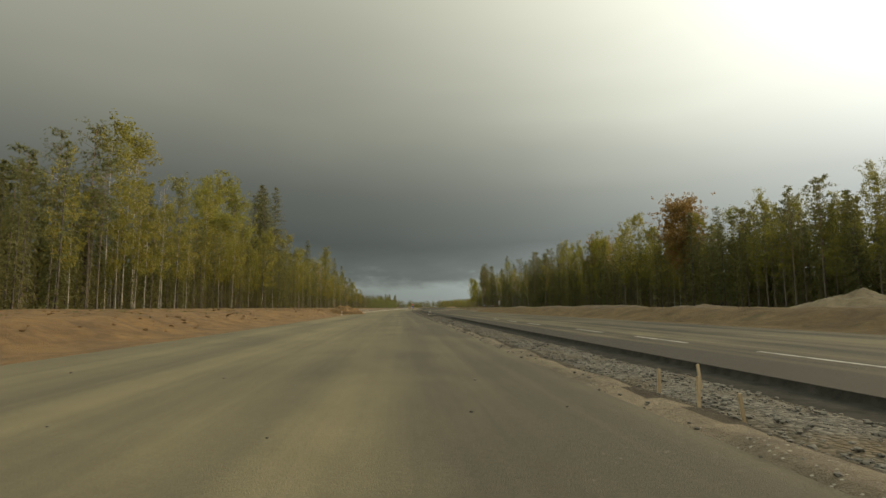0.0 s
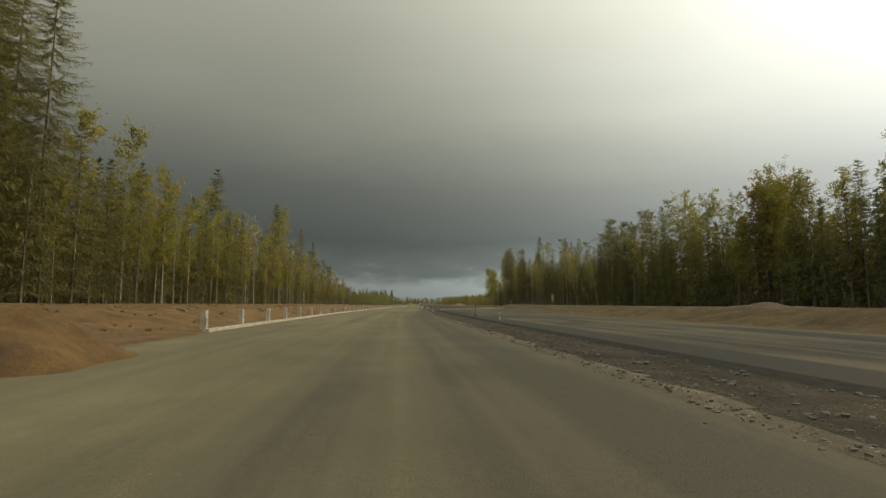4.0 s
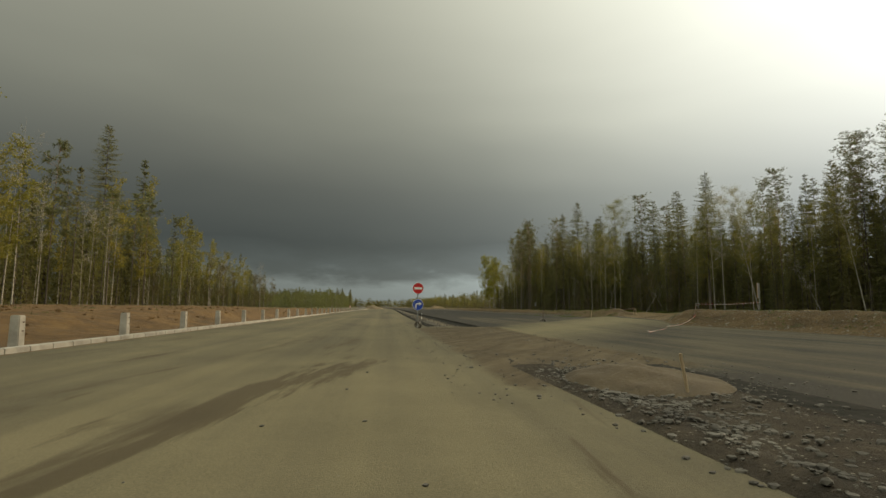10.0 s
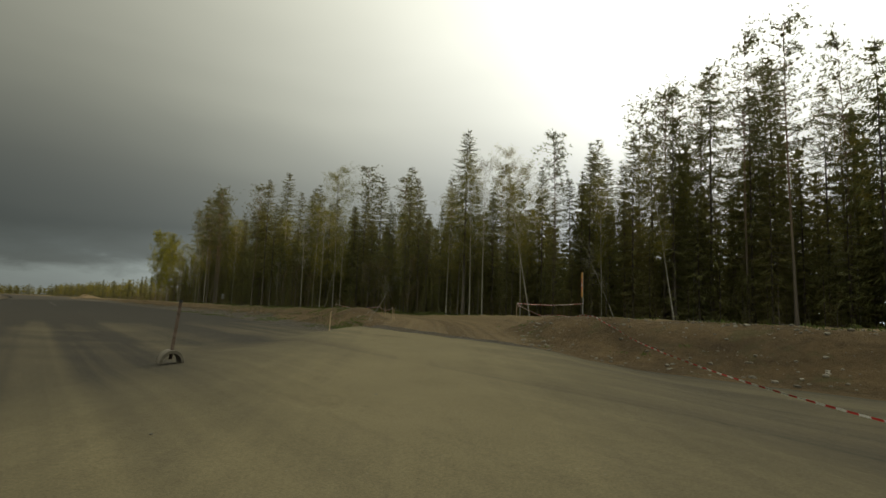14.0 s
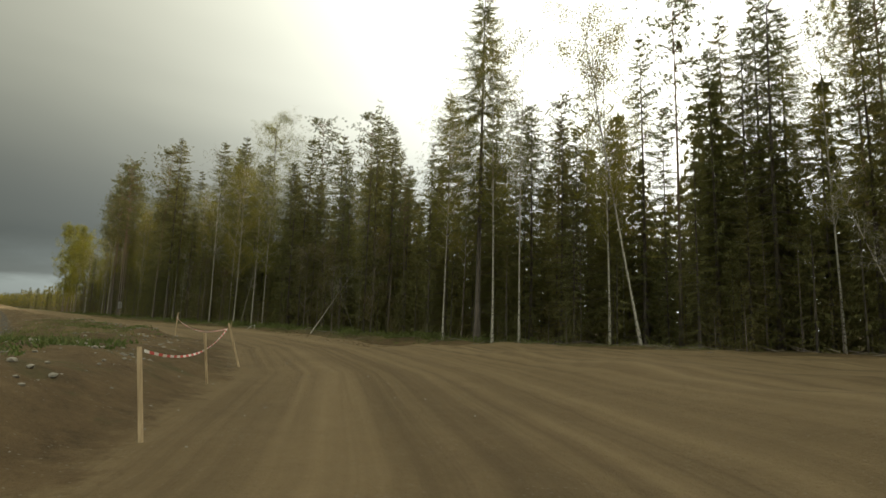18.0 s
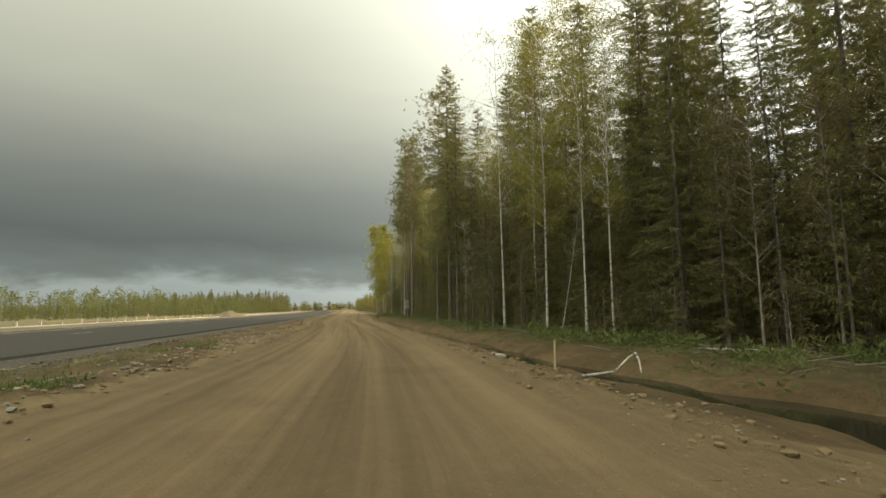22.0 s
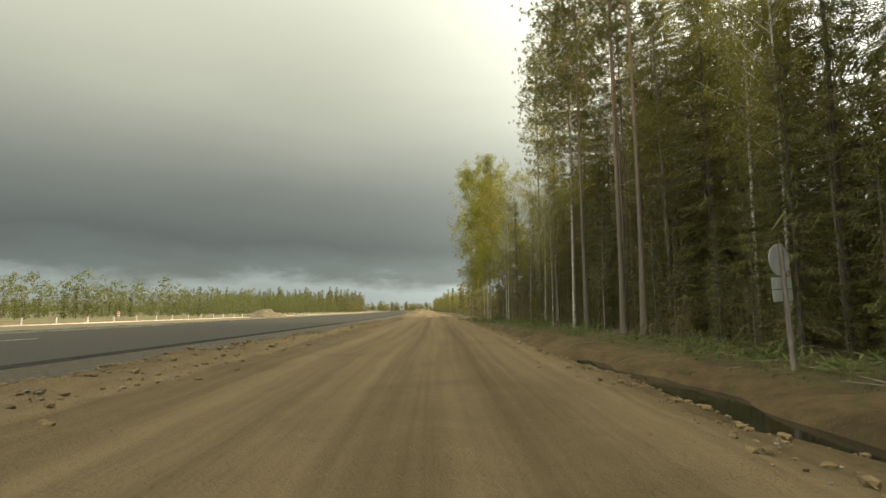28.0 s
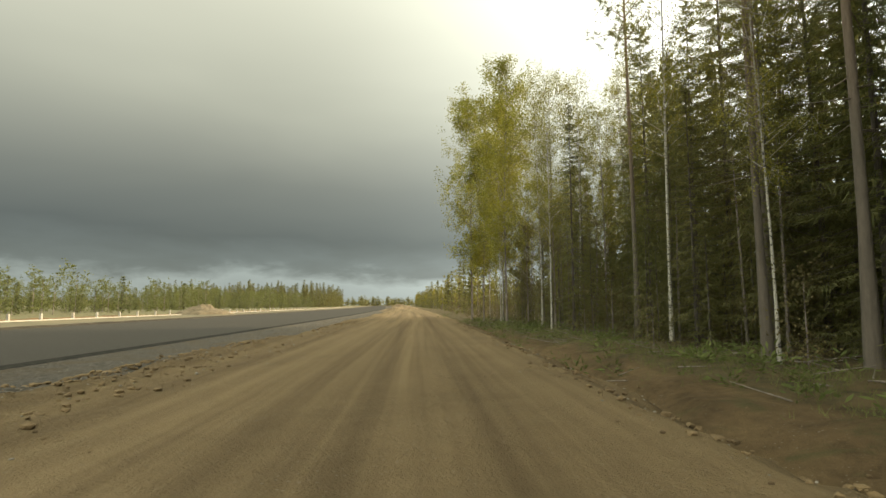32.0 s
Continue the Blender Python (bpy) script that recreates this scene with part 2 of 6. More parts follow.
def soil(dark, light, streak_x=1.0, streak_y=0.1, scale=1.0, stones=0.0, moist=0.45):
    def paint(n, p, way=None):
        run = n.noise(n.scaled(way or p, streak_x, streak_y, 1), 1.1, 6, 0.62, 0.2 if way else 0.35)
        if way:
            broad = n.noise(n.scaled(way, 0.55, 0.010, 1), 1.1, 3, 0.5, 0.25)
            run = n.ramp(n.math("ADD", n.math("MULTIPLY", run, 0.55), n.math("MULTIPLY", broad, 0.45)), [(0.40, (0, 0, 0)), (0.61, (1, 1, 1))])
        clod = n.noise(p, 2.6 * scale, 7, 0.68)
        grain = n.noise(p, 26.0, 4, 0.7)
        fac = n.math("ADD", n.math("MULTIPLY", run, 0.58 if way else 0.55), n.math("ADD", n.math("MULTIPLY", clod, 0.29 if way else 0.42), n.math("MULTIPLY", grain, 0.20)))
        base = n.mix(n.ramp(fac, [(0.02, (0, 0, 0)), (0.92, (1, 1, 1))] if way else [(0.42, (0, 0, 0)), (0.74, (1, 1, 1))]), rgb(*dark), rgb(*light))
        darker = n.ramp(n.noise(p, 0.35, 5, 0.6, 0.5), [(0.50, (0, 0, 0)), (0.66, (1, 1, 1))])
        base = n.mix(n.math("MULTIPLY", darker, moist), base, rgb(*[c * 0.55 for c in dark]))
        if stones:
            cell = n.add("ShaderNodeTexVoronoi", {"Vector": p, "Scale": 11.0}, feature="F1").outputs["Distance"]
            peb = n.ramp(n.math("ADD", cell, n.math("MULTIPLY", n.noise(p, 1.1, 3), 0.35)), [(0.26, (1, 1, 1)), (0.33, (0, 0, 0))])
            base = n.mix(n.math("MULTIPLY", peb, stones), base, rgb(0.27, 0.25, 0.21))
        return base, n.math("ADD", clod, n.math("MULTIPLY", grain, 0.4))
    return paint


def gravel(dark, light):
    def paint(n, p):
        cell = n.add("ShaderNodeTexVoronoi", {"Vector": p, "Scale": 13.0}, feature="F1")
        tone = n.add("ShaderNodeSeparateColor", {0: cell.outputs["Color"]}).outputs[0]
        wide = n.noise(p, 0.5, 5, 0.6)
        base = n.mix(tone, rgb(*dark), rgb(*light))
        base = n.mix(n.ramp(wide, [(0.45, (0, 0, 0)), (0.7, (1, 1, 1))]), base, rgb(0.085, 0.066, 0.040))
        return base, n.math("SUBTRACT", 1.0, cell.outputs["Distance"])
    return paint


def leaves(a, b, c=None):
    def paint(n, p):
        tone = n.add("ShaderNodeNewGeometry").outputs["Random Per Island"]
        each = n.add("ShaderNodeObjectInfo").outputs["Random"]
        base = n.mix(tone, rgb(*a), rgb(*b))
        base = n.mix(n.math("MULTIPLY", each, 0.55), base, rgb(*(c or b)))
        clump = n.noise(p, 0.45, 3, 0.6)
        base = n.mix(n.ramp(clump, [(0.40, (0.45, 0.45, 0.45)), (0.65, (0, 0, 0))]), base, rgb(*[v * 0.7 for v in a]))
        return base, None
    return paint


def bark(a, b, stretch=0.25, scale=9.0):
    def paint(n, p):
        rib = n.noise(n.scaled(p, 1, 1, stretch), scale, 6, 0.65, 0.4)
        return n.mix(n.ramp(rib, [(0.35, (0, 0, 0)), (0.68, (1, 1, 1))]), rgb(*a), rgb(*b)), rib
    return paint


def birch_bark(n, p):
    rib = n.noise(n.scaled(p, 6.0, 6.0, 8.0), 1.0, 6, 0.75, 0.6)
    mark = n.ramp(rib, [(0.53, (0, 0, 0)), (0.58, (1, 1, 1))])
    pale = n.mix(n.noise(p, 3.0, 4), rgb(0.21, 0.195, 0.165), rgb(0.42, 0.40, 0.35))
    return n.mix(mark, pale, rgb(0.05, 0.045, 0.04)), rib


def pine_bark(n, p):
    rib = n.noise(n.scaled(p, 1, 1, 0.22), 11.0, 6, 0.65, 0.4)
    up = n.add("ShaderNodeSeparateXYZ", {0: p}).outputs[2]
    low = n.mix(rib, rgb(0.050, 0.042, 0.034), rgb(0.150, 0.125, 0.100))
    high = n.mix(rib, rgb(0.115, 0.076, 0.048), rgb(0.255, 0.175, 0.115))
    return n.mix(n.ramp(n.math("MULTIPLY", up, 0.05), [(0.3, (0, 0, 0)), (0.75, (1, 1, 1))]), low, high), rib


def worn(a, b, scale=4.0):
    def paint(n, p):
        f = n.noise(p, scale, 6, 0.65)
        return n.mix(n.ramp(f, [(0.35, (0, 0, 0)), (0.7, (1, 1, 1))]), rgb(*a), rgb(*b)), f
    return paint


M = {
    "road_old": material("dusty_asphalt", dusty_asphalt(0.60, (0.062, 0.056, 0.041)), 0.92, 0.012, gloss=0.2),
    "road_new": material("new_asphalt", dusty_asphalt(0.45, (0.040, 0.037, 0.031), 1.0), 0.9, 0.012, gloss=0.12),
    "soil": material("orange_soil", soil((0.060, 0.033, 0.010), (0.200, 0.114, 0.034), 0.6, 0.5), 0.95, 0.22),
    "bank": material("brown_bank", soil((0.042, 0.029, 0.015), (0.125, 0.088, 0.046), 0.8, 0.35, 1.2, 0.4), 0.95, 0.14),
    "dirt": material("dirt_track", soil((0.072, 0.047, 0.021), (0.215, 0.150, 0.072), 1.5, 0.05, 1.0, 0.25), 0.95, 0.05),
    "cross": material("packed_sand", soil((0.050, 0.036, 0.020), (0.115, 0.086, 0.048), 0.25, 1.2, 1.0, 0.25), 0.95, 0.05),
    "gravel": material("dark_median", soil((0.020, 0.017, 0.012), (0.070, 0.057, 0.040), 0.8, 0.5, 1.8, 0.75), 0.95, 0.10, gloss=0.15),
    "field": material("rough_grass", soil((0.06, 0.06, 0.022), (0.14, 0.122, 0.050), 0.3, 0.3, 0.6), 1.0, 0.1),
    "spruce": material("spruce_needles", leaves((0.102, 0.112, 0.042), (0.195, 0.198, 0.064), (0.225, 0.190, 0.060)), 0.8, through_light=0.5),
    "pine": material("pine_needles", leaves((0.102, 0.116, 0.050), (0.190, 0.198, 0.076), (0.205, 0.188, 0.068)), 0.8, through_light=0.5),
    "birch": material("birch_leaves", leaves((0.145, 0.150, 0.028), (0.270, 0.250, 0.044), (0.300, 0.240, 0.040)), 0.75, through_light=0.5),
    "aspen": material("aspen_leaves", leaves((0.140, 0.150, 0.028), (0.28, 0.265, 0.046), (0.30, 0.255, 0.040)), 0.75, through_light=0.5),
    "yellow": material("yellow_leaves", leaves((0.150, 0.158, 0.022), (0.31, 0.29, 0.034), (0.24, 0.235, 0.03)), 0.75, through_light=0.4),
    "orange": material("rusty_leaves", leaves((0.19, 0.120, 0.036), (0.33, 0.215, 0.060), (0.30, 0.18, 0.048)), 0.75, through_light=0.4),
    "shrub": material("shrub_leaves", leaves((0.085, 0.084, 0.034), (0.165, 0.145, 0.052), (0.18, 0.125, 0.05)), 0.85, through_light=0.5),
    "grass": material("dry_grass", leaves((0.09, 0.10, 0.028), (0.20, 0.18, 0.06), (0.10, 0.13, 0.03)), 0.9, through_light=0.2),
    "bark": material("spruce_bark", bark((0.050, 0.043, 0.036), (0.135, 0.115, 0.098)), 0.95, 0.03),
    "pine_bark": material("pine_bark", pine_bark, 0.95, 0.03),
    "birch_bark": material("birch_bark", birch_bark, 0.8, 0.01),
    "twig": material("grey_twigs", bark((0.09, 0.075, 0.065), (0.22, 0.185, 0.165)), 0.95),
    "concrete": material("pale_concrete", worn((0.25, 0.235, 0.20), (0.44, 0.415, 0.36), 1.6), 0.9, 0.01),
    "stone": material("broken_stone", worn((0.10, 0.092, 0.076), (0.29, 0.265, 0.22), 0.9), 0.95, 0.03),
    "sand": material("heap_sand", soil((0.080, 0.060, 0.033), (0.165, 0.127, 0.073), 1, 1, 1.2, 0.3), 0.95, 0.1),
    "steel": material("grey_steel", worn((0.22, 0.22, 0.22), (0.36, 0.36, 0.35), 6.0), 0.5, 0.0, 0.6),
    "sign_back": material("dull_sign_back", worn((0.30, 0.31, 0.31), (0.45, 0.46, 0.46), 2.5), 0.55, 0.0, 0.3),
    "rust": material("rusty_iron", worn((0.06, 0.04, 0.03), (0.20, 0.15, 0.12), 8.0), 0.8, 0.01, 0.3),
    "red": material("red_film", worn((0.42, 0.012, 0.014), (0.56, 0.022, 0.022), 3.0), 0.45),
    "white": material("white_film", worn((0.66, 0.66, 0.64), (0.80, 0.80, 0.78), 3.0), 0.45),
    "blue": material("blue_film", worn((0.012, 0.045, 0.30), (0.02, 0.065, 0.40), 3.0), 0.45),
    "amber": material("amber_film", worn((0.55, 0.26, 0.012), (0.70, 0.36, 0.02), 3.0), 0.45),
    "wood": material("raw_wood", bark((0.26, 0.19, 0.11), (0.50, 0.39, 0.25), 0.1, 12.0), 0.9, 0.01),
    "black": material("black_paint", worn((0.015, 0.015, 0.015), (0.04, 0.04, 0.04), 5.0), 0.6),
    "water": material("ditch_water", worn((0.012, 0.011, 0.008), (0.022, 0.019, 0.013), 1.0), 0.08),
}


def blend_ground(n, p):
    """Earth east of the highway: soil, track sand, gravel and forest floor by share, with ragged borders."""
    share = n.add("ShaderNodeSeparateColor", {0: n.add("ShaderNodeAttribute").outputs["Color"]})
    share.inputs[0].links[0].from_node.attribute_name = "cover"
    edge = n.math("ADD", n.math("MULTIPLY", n.math("SUBTRACT", n.noise(p, 0.9, 6, 0.7), 0.5), 1.1), n.math("MULTIPLY", n.math("SUBTRACT", n.noise(p, 5.0, 4, 0.7), 0.5), 0.5))

    way = n.add("ShaderNodeAttribute")
    way.attribute_name = "beside"
    along = n.add("ShaderNodeCombineXYZ", {0: way.outputs["Fac"], 1: n.add("ShaderNodeSeparateXYZ", {0: p}).outputs[1]}).outputs[0]

    def border(which):
        return n.ramp(n.math("ADD", share.outputs[which], edge), [(0.40, (0, 0, 0)), (0.60, (1, 1, 1))])
    bank, h0 = soil((0.055, 0.037, 0.018), (0.160, 0.113, 0.058), 0.8, 0.35, 1.4, 0.35)(n, p)
    sandy, h1 = soil((0.076, 0.054, 0.028), (0.226, 0.167, 0.091), 1.7, 0.02, 1.0, 0.25, 0.16)(n, p, along)
    stony, h2 = gravel((0.030, 0.027, 0.023), (0.125, 0.115, 0.096))(n, p)
    mossy, h3 = soil((0.045, 0.037, 0.019), (0.115, 0.095, 0.047), 1.0, 1.0, 1.4)(n, p)
    weeds = n.ramp(n.noise(p, 0.7, 5, 0.7, 0.6), [(0.56, (0, 0, 0)), (0.64, (1, 1, 1))])
    bank = n.mix(n.math("MULTIPLY", weeds, 0.45), bank, rgb(0.060, 0.068, 0.026))
    base = n.mix(border(0), bank, sandy)
    base = n.mix(border(1), base, stony)
    litter = n.ramp(n.noise(p, 1.6, 6, 0.75, 0.4), [(0.46, (0, 0, 0)), (0.58, (1, 1, 1))])
    mossy = n.mix(n.math("MULTIPLY", litter, 0.6), mossy, rgb(0.125, 0.088, 0.045))
    lumps = n.noise(p, 7.0, 5, 0.7)
    return n.mix(border(2), base, mossy), n.math("ADD", n.math("ADD", h0, h1), n.math("MULTIPLY", lumps, 0.7))


M["young"] = material("young_leaves", leaves((0.080, 0.098, 0.030), (0.160, 0.172, 0.052), (0.19, 0.18, 0.05)), 0.8, through_light=0.5)
M["fern"] = material("green_ferns", leaves((0.060, 0.085, 0.020), (0.125, 0.165, 0.040), (0.15, 0.15, 0.04)), 0.85, through_light=0.4)
M["east"] = material("mixed_earth", blend_ground, 0.95, 0.11, gloss=0.15)
M["edge"] = material("asphalt_edge", worn((0.016, 0.016, 0.014), (0.038, 0.036, 0.031), 3.0), 1.0, 0.03, gloss=0.05)
M["rubble"] = material("crushed_rock", gravel((0.034, 0.032, 0.027), (0.150, 0.140, 0.118)), 0.95, 0.08, gloss=0.15)
M["ridge"] = material("sandy_ridge", soil((0.055, 0.043, 0.026), (0.165, 0.130, 0.082), 0.9, 0.6, 1.8, 0.8), 0.95, 0.08)
M["dark_stone"] = material("dull_stone", worn((0.048, 0.044, 0.037), (0.165, 0.152, 0.128), 0.9), 0.95, 0.03)
M["darker"] = material("dark_concrete", worn((0.035, 0.033, 0.029), (0.095, 0.090, 0.080), 2.5), 0.9, 0.02, gloss=0.2)
M["dull_rim"] = material("dusty_steel_rim", worn((0.075, 0.065, 0.050), (0.20, 0.18, 0.145), 5.0), 0.75, 0.01, 0.2)
M["paint"] = material("worn_road_paint", worn((0.12, 0.115, 0.10), (0.40, 0.39, 0.35), 1.6), 0.8)


# ---- helpers for meshes ----
def mesh_object(name, verts, faces, mat, parent=None, label="", smooth=False):
    me = bpy.data.meshes.new(name)
    me.from_pydata(verts.tolist() if hasattr(verts, "tolist") else verts, [], faces.tolist() if hasattr(faces, "tolist") else faces)
    me.materials.append(mat)
    if smooth:
        me.polygons.foreach_set("use_smooth", [True] * len(me.polygons))
    me.update()
    ob = new(name, me)
    ob.parent = parent
    return tagged(ob, label) if label else ob


def part(name, bm, mat, parent=None, label="", smooth=False):
    me = bpy.data.meshes.new(name)
    for f in bm.faces:
        f.smooth = smooth
    bm.to_mesh(me)
    bm.free()
    me.materials.append(mat)
    ob = new(name, me)
    ob.parent = parent
    return tagged(ob, label) if label else ob


def thing(name, label, category, group="", m=None, kind=""):
    ob = new(name)
    ob.empty_display_size = 0.2
    if m is not None:
        ob.matrix_world = m
    return tagged(ob, label, category, group, kind)


def box(sx, sy, sz, m=None, bevel=0.0):
    bm = bmesh.new()
    bmesh.ops.create_cube(bm, size=1, matrix=(m or Matrix()) @ Matrix.Diagonal((sx, sy, sz, 1)))
    if bevel:
        bmesh.ops.bevel(bm, geom=bm.edges[:], offset=bevel, segments=2, affect="EDGES")
    return bm


def rod(r0, r1, length, m=None, seg=10, bevel=0.0):
    bm = bmesh.new()
    bmesh.ops.create_cone(bm, cap_ends=True, segments=seg, radius1=r0, radius2=r1, depth=length, matrix=(m or Matrix()) @ Matrix.Translation((0, 0, length / 2)))
    return bm


def smoothstep(a, b, x):
    t = np.clip((x - a) / (b - a), 0, 1)
    return t * t * (3 - 2 * t)


# ---- the plan: highway axis, heights ----
AXIS_Y = [-3000, -400, -90, 0, 60, 105, 150, 200, 255, 300, 400, 600, 1200, 4000]
AXIS_X = [-20, 4.0, 6.95, 7.75, 8.35, 10.0, 12.7, 15.6, 19.3, 22.4, 27.8, 33, 27, -50]
_ys = np.arange(-3000, 4001, 2.0)
_ax = np.interp(_ys, AXIS_Y, AXIS_X)
for _ in range(6):
    _ax[8:-8] = np.convolve(_ax, np.ones(17) / 17, "same")[8:-8]


def axis(y):
    """East edge of the median at y: left edge of the new carriageway."""
    return np.interp(y, _ys, _ax)


ROUTE = np.array([(12.5, 133.3, 0.0), (17.3, 140.4, 0.08), (20, 143.7, 0.14), (25.5, 150.5, 0.24), (31.2, 157.3, 0.37), (37.1, 164.2, 0.52), (42.8, 171.4, 0.51), (47.2, 178.5, 0.52),
                  (50.2, 186.2, 0.63), (52.2, 195.3, 0.70), (53.3, 205.8, 0.71), (54.1, 216.4, 0.64), (54.6, 227.2, 0.55), (55.2, 250.7, 0.47), (55.1, 264.9, 0.54),
                  (55.7, 277.8, 0.66), (56.4, 288.1, 0.71), (57.2, 305, 0.76), (59.6, 350, 0.8), (62.5, 460, 0.8), (65, 680, 0.8)])


def track_x(y):
    return np.interp(y, ROUTE[:, 1], ROUTE[:, 0])


def forest_x(y):
    """Edge of the wood east of the road."""
    return np.interp(y, [-400, -100, 60, 110, 150, 200, 240, 300, 350, 420, 600, 900], [76, 77, 74, 72, 67.5, 65.5, 64.6, 66.5, 67, 70, 75, 84])


def rough(x, y, scale, seed=0.0):
    """Cheap smooth noise from sines, about -1 to 1."""
    a = np.sin(x * 1.7 / scale + 1.3 * np.sin(y * 0.9 / scale + seed) + seed) * np.sin(y * 1.5 / scale + 1.1 * np.sin(x * 1.2 / scale + 2.1 * seed))
    b = np.sin(x * 3.9 / scale - 0.7 * np.sin(y * 3.1 / scale) + 3 * seed) * np.sin(y * 4.3 / scale + 0.9 * np.sin(x * 2.7 / scale) + seed)
    return 0.65 * a + 0.35 * b


def road_edge(y):
    """East edge of the newer asphalt, from the axis."""
    return np.interp(y, [60, 110, 172, 196], [14.5, 18.2, 18.2, 20.3])


def near_route(x, y):
    """Distance from the turn-off route, and its level there."""
    d = np.full(np.shape(x), 1e9)
    z = np.zeros(np.shape(x))
    for (x0, y0, z0), (x1, y1, z1) in zip(ROUTE[:-1], ROUTE[1:]):
        t = np.clip(((x - x0) * (x1 - x0) + (y - y0) * (y1 - y0)) / ((x1 - x0) ** 2 + (y1 - y0) ** 2), 0, 1)
        e = np.hypot(x - x0 - t * (x1 - x0), y - y0 - t * (y1 - y0))
        z = np.where(e < d, z0 + t * (z1 - z0), z)
        d = np.minimum(d, e)
    return d, z


def ditch_mid(y):
    """Winding line of the roadside ditch, from the middle of the track."""
    return np.interp(y, [185, 195, 205, 217, 245, 275, 290, 400], [9.6, 8.9, 7.9, 5.7, 5.4, 5.3, 4.8, 5.4]) + 0.16 * np.sin(y * 0.37) + 0.10 * np.sin(y * 0.91 + 1.0)


def ground_z(x, y):
    x, y = np.asarray(x, float), np.asarray(y, float)
    u = x - axis(y)
    # west bank and wood
    top = np.interp(y, [-200, 200, 280, 400], [1.25, 1.15, 0.5, 0.25])
    west = top * (0.78 * smoothstep(-17.7, -22.8 - 1.2 * np.sin(y * 0.11), u) + 0.22 * smoothstep(-23, -40, u)) if np.ndim(u) else 0
    west = west + np.where(u < -17.5, 0.13 * rough(x, y, 2.2, 0.4) * smoothstep(-17.5, -19.8, u), 0)
    # median ditch
    full = smoothstep(110.5, 119, y) * (1 - smoothstep(140.5, 143.0, y))
    med = np.interp(u, [-3.75, -3.5, -3.05, -2.4, -1.6, -1.05, -0.95, -0.06, 0.0], [0, 0.06, 0.03, -0.40, -0.46, -0.20, -0.15, -0.13, 0.0])
    filled = np.maximum(1 - smoothstep(-34, -26, y), smoothstep(142, 146, y))
    med = np.maximum(med, filled * np.interp(u, [-3.1, -2.6, -1.2, -0.9], [-0.3, -0.06, -0.08, -0.3]))
    med = med * (1 - full) + 0.012 * full
    med = np.where((u > -3.7) & (u < -0.97), med + 0.05 * rough(x, y, 0.7, 1.7), med)
    # east bank, plateau, ditch, wood
    crest = np.interp(y, [-200, 60, 120, 146, 158, 170, 190, 400], [1.25, 1.1, 1.2, 1.3, 1.28, 1.1, 0.72, 0.8])
    foot = np.interp(y, [-200, 60, 110, 152, 160, 172, 185, 202, 400], [15.2, 15.2, 18.8, 18.8, 19.4, 21.3, 22.5, 25.3, 25.3])
    rise = np.interp(y, [-200, 60, 110, 152, 160, 172, 185, 202, 400], [20.5, 20.3, 22.8, 22.8, 23.2, 25.0, 26.8, 30.2, 30.0])
    east = crest * smoothstep(foot, rise, u)
    far = smoothstep(rise + 1.0, rise + 9, u)
    east = east * (1 - far) + far * np.interp(y, [-200, 130, 166, 190, 400], [1.0, 1.0, 1.1, 0.65, 0.7])
    east = east + np.where(u > foot, 0.12 * rough(x, y, 1.9, 2.4) * smoothstep(foot, foot + 2, u), 0)
    east = east - 0.10 * smoothstep(0.05, 0.35, u - road_edge(y)) * (1 - smoothstep(1.5, 5.0, u - road_edge(y))) * smoothstep(185, 196, y)
    for mx, my, mh, mr in ((39.0, 175.0, 0.3, 2.4), (40.5, 180.5, 0.35, 3.0), (43.0, 187.0, 0.3, 3.2), (45.0, 195.0, 0.25, 3.5)):
        east = east + mh * np.exp(-((x - mx) ** 2 + (y - my) ** 2) / mr ** 2)
    east = east + (0.26 + 0.13 * rough(x, y, 0.9, 5.2) + 0.06 * rough(x, y, 0.45, 1.1)) * np.exp(-((u - 25.7 - 0.3 * np.sin(y * 0.23)) / 0.7) ** 2) * smoothstep(190, 202, y) * (1 - smoothstep(300, 340, y))
    z = np.where(u < -3.75, west, np.where(u < 0, med, east))
    d, level = near_route(x, y)
    left = (x < track_x(y)) & (y > 150)
    flat = np.where(u > -2, 1 - np.where(left & (y > 163) & (y < 215), smoothstep(np.interp(y, [188, 198], [2.3, 3.8]), np.interp(y, [188, 198], [4.3, 6.0]), d), smoothstep(3.2, 6.2, d)), 0) * smoothstep(133, 139, y + 0.4 * u)
    z = z * (1 - flat) + level * flat
    # roadside ditch east of the track
    w = x - track_x(y)
    mid = ditch_mid(y)
    depth = np.interp(y, [187, 192, 206, 217, 262, 284, 300, 330], [0.0, 0.75, 0.75, 0.62, 0.6, 0.6, 0.5, 0.3])
    z = z - np.where(y > 186, depth * np.exp(-((w - mid) / (0.62 + 0.12 * np.sin(y * 0.53) + 0.10 * np.sin(y * 1.9) + 1.3 * np.exp(-((y - 200) / 7.5) ** 2))) ** 2), 0)
    z = z - np.where(y > 186, 0.36 * smoothstep(2.6, mid - 0.6, w) * (1 - 0.6 * smoothstep(mid + 0.6, mid + 3.5, w)), 0)
    # crumbling berms on both edges of the track
    z = z + np.where((y > 188), (0.16 + 0.12 * rough(x, y, 0.8, 4.1)) * np.exp(-((w + 5.0 + 0.5 * np.sin(y * 0.21)) / 0.75) ** 2), 0)
    z = z + np.where((y > 192), (0.03 + 0.10 * rough(x, y, 0.6, 2.7) + 0.06 * rough(x, y, 0.33, 1.2)) * np.exp(-((w - 3.6 - 0.3 * np.sin(y * 0.17)) / 0.85) ** 2), 0)
    # wheel ruts along the track
    side = np.abs(np.abs(w) - 0.85)
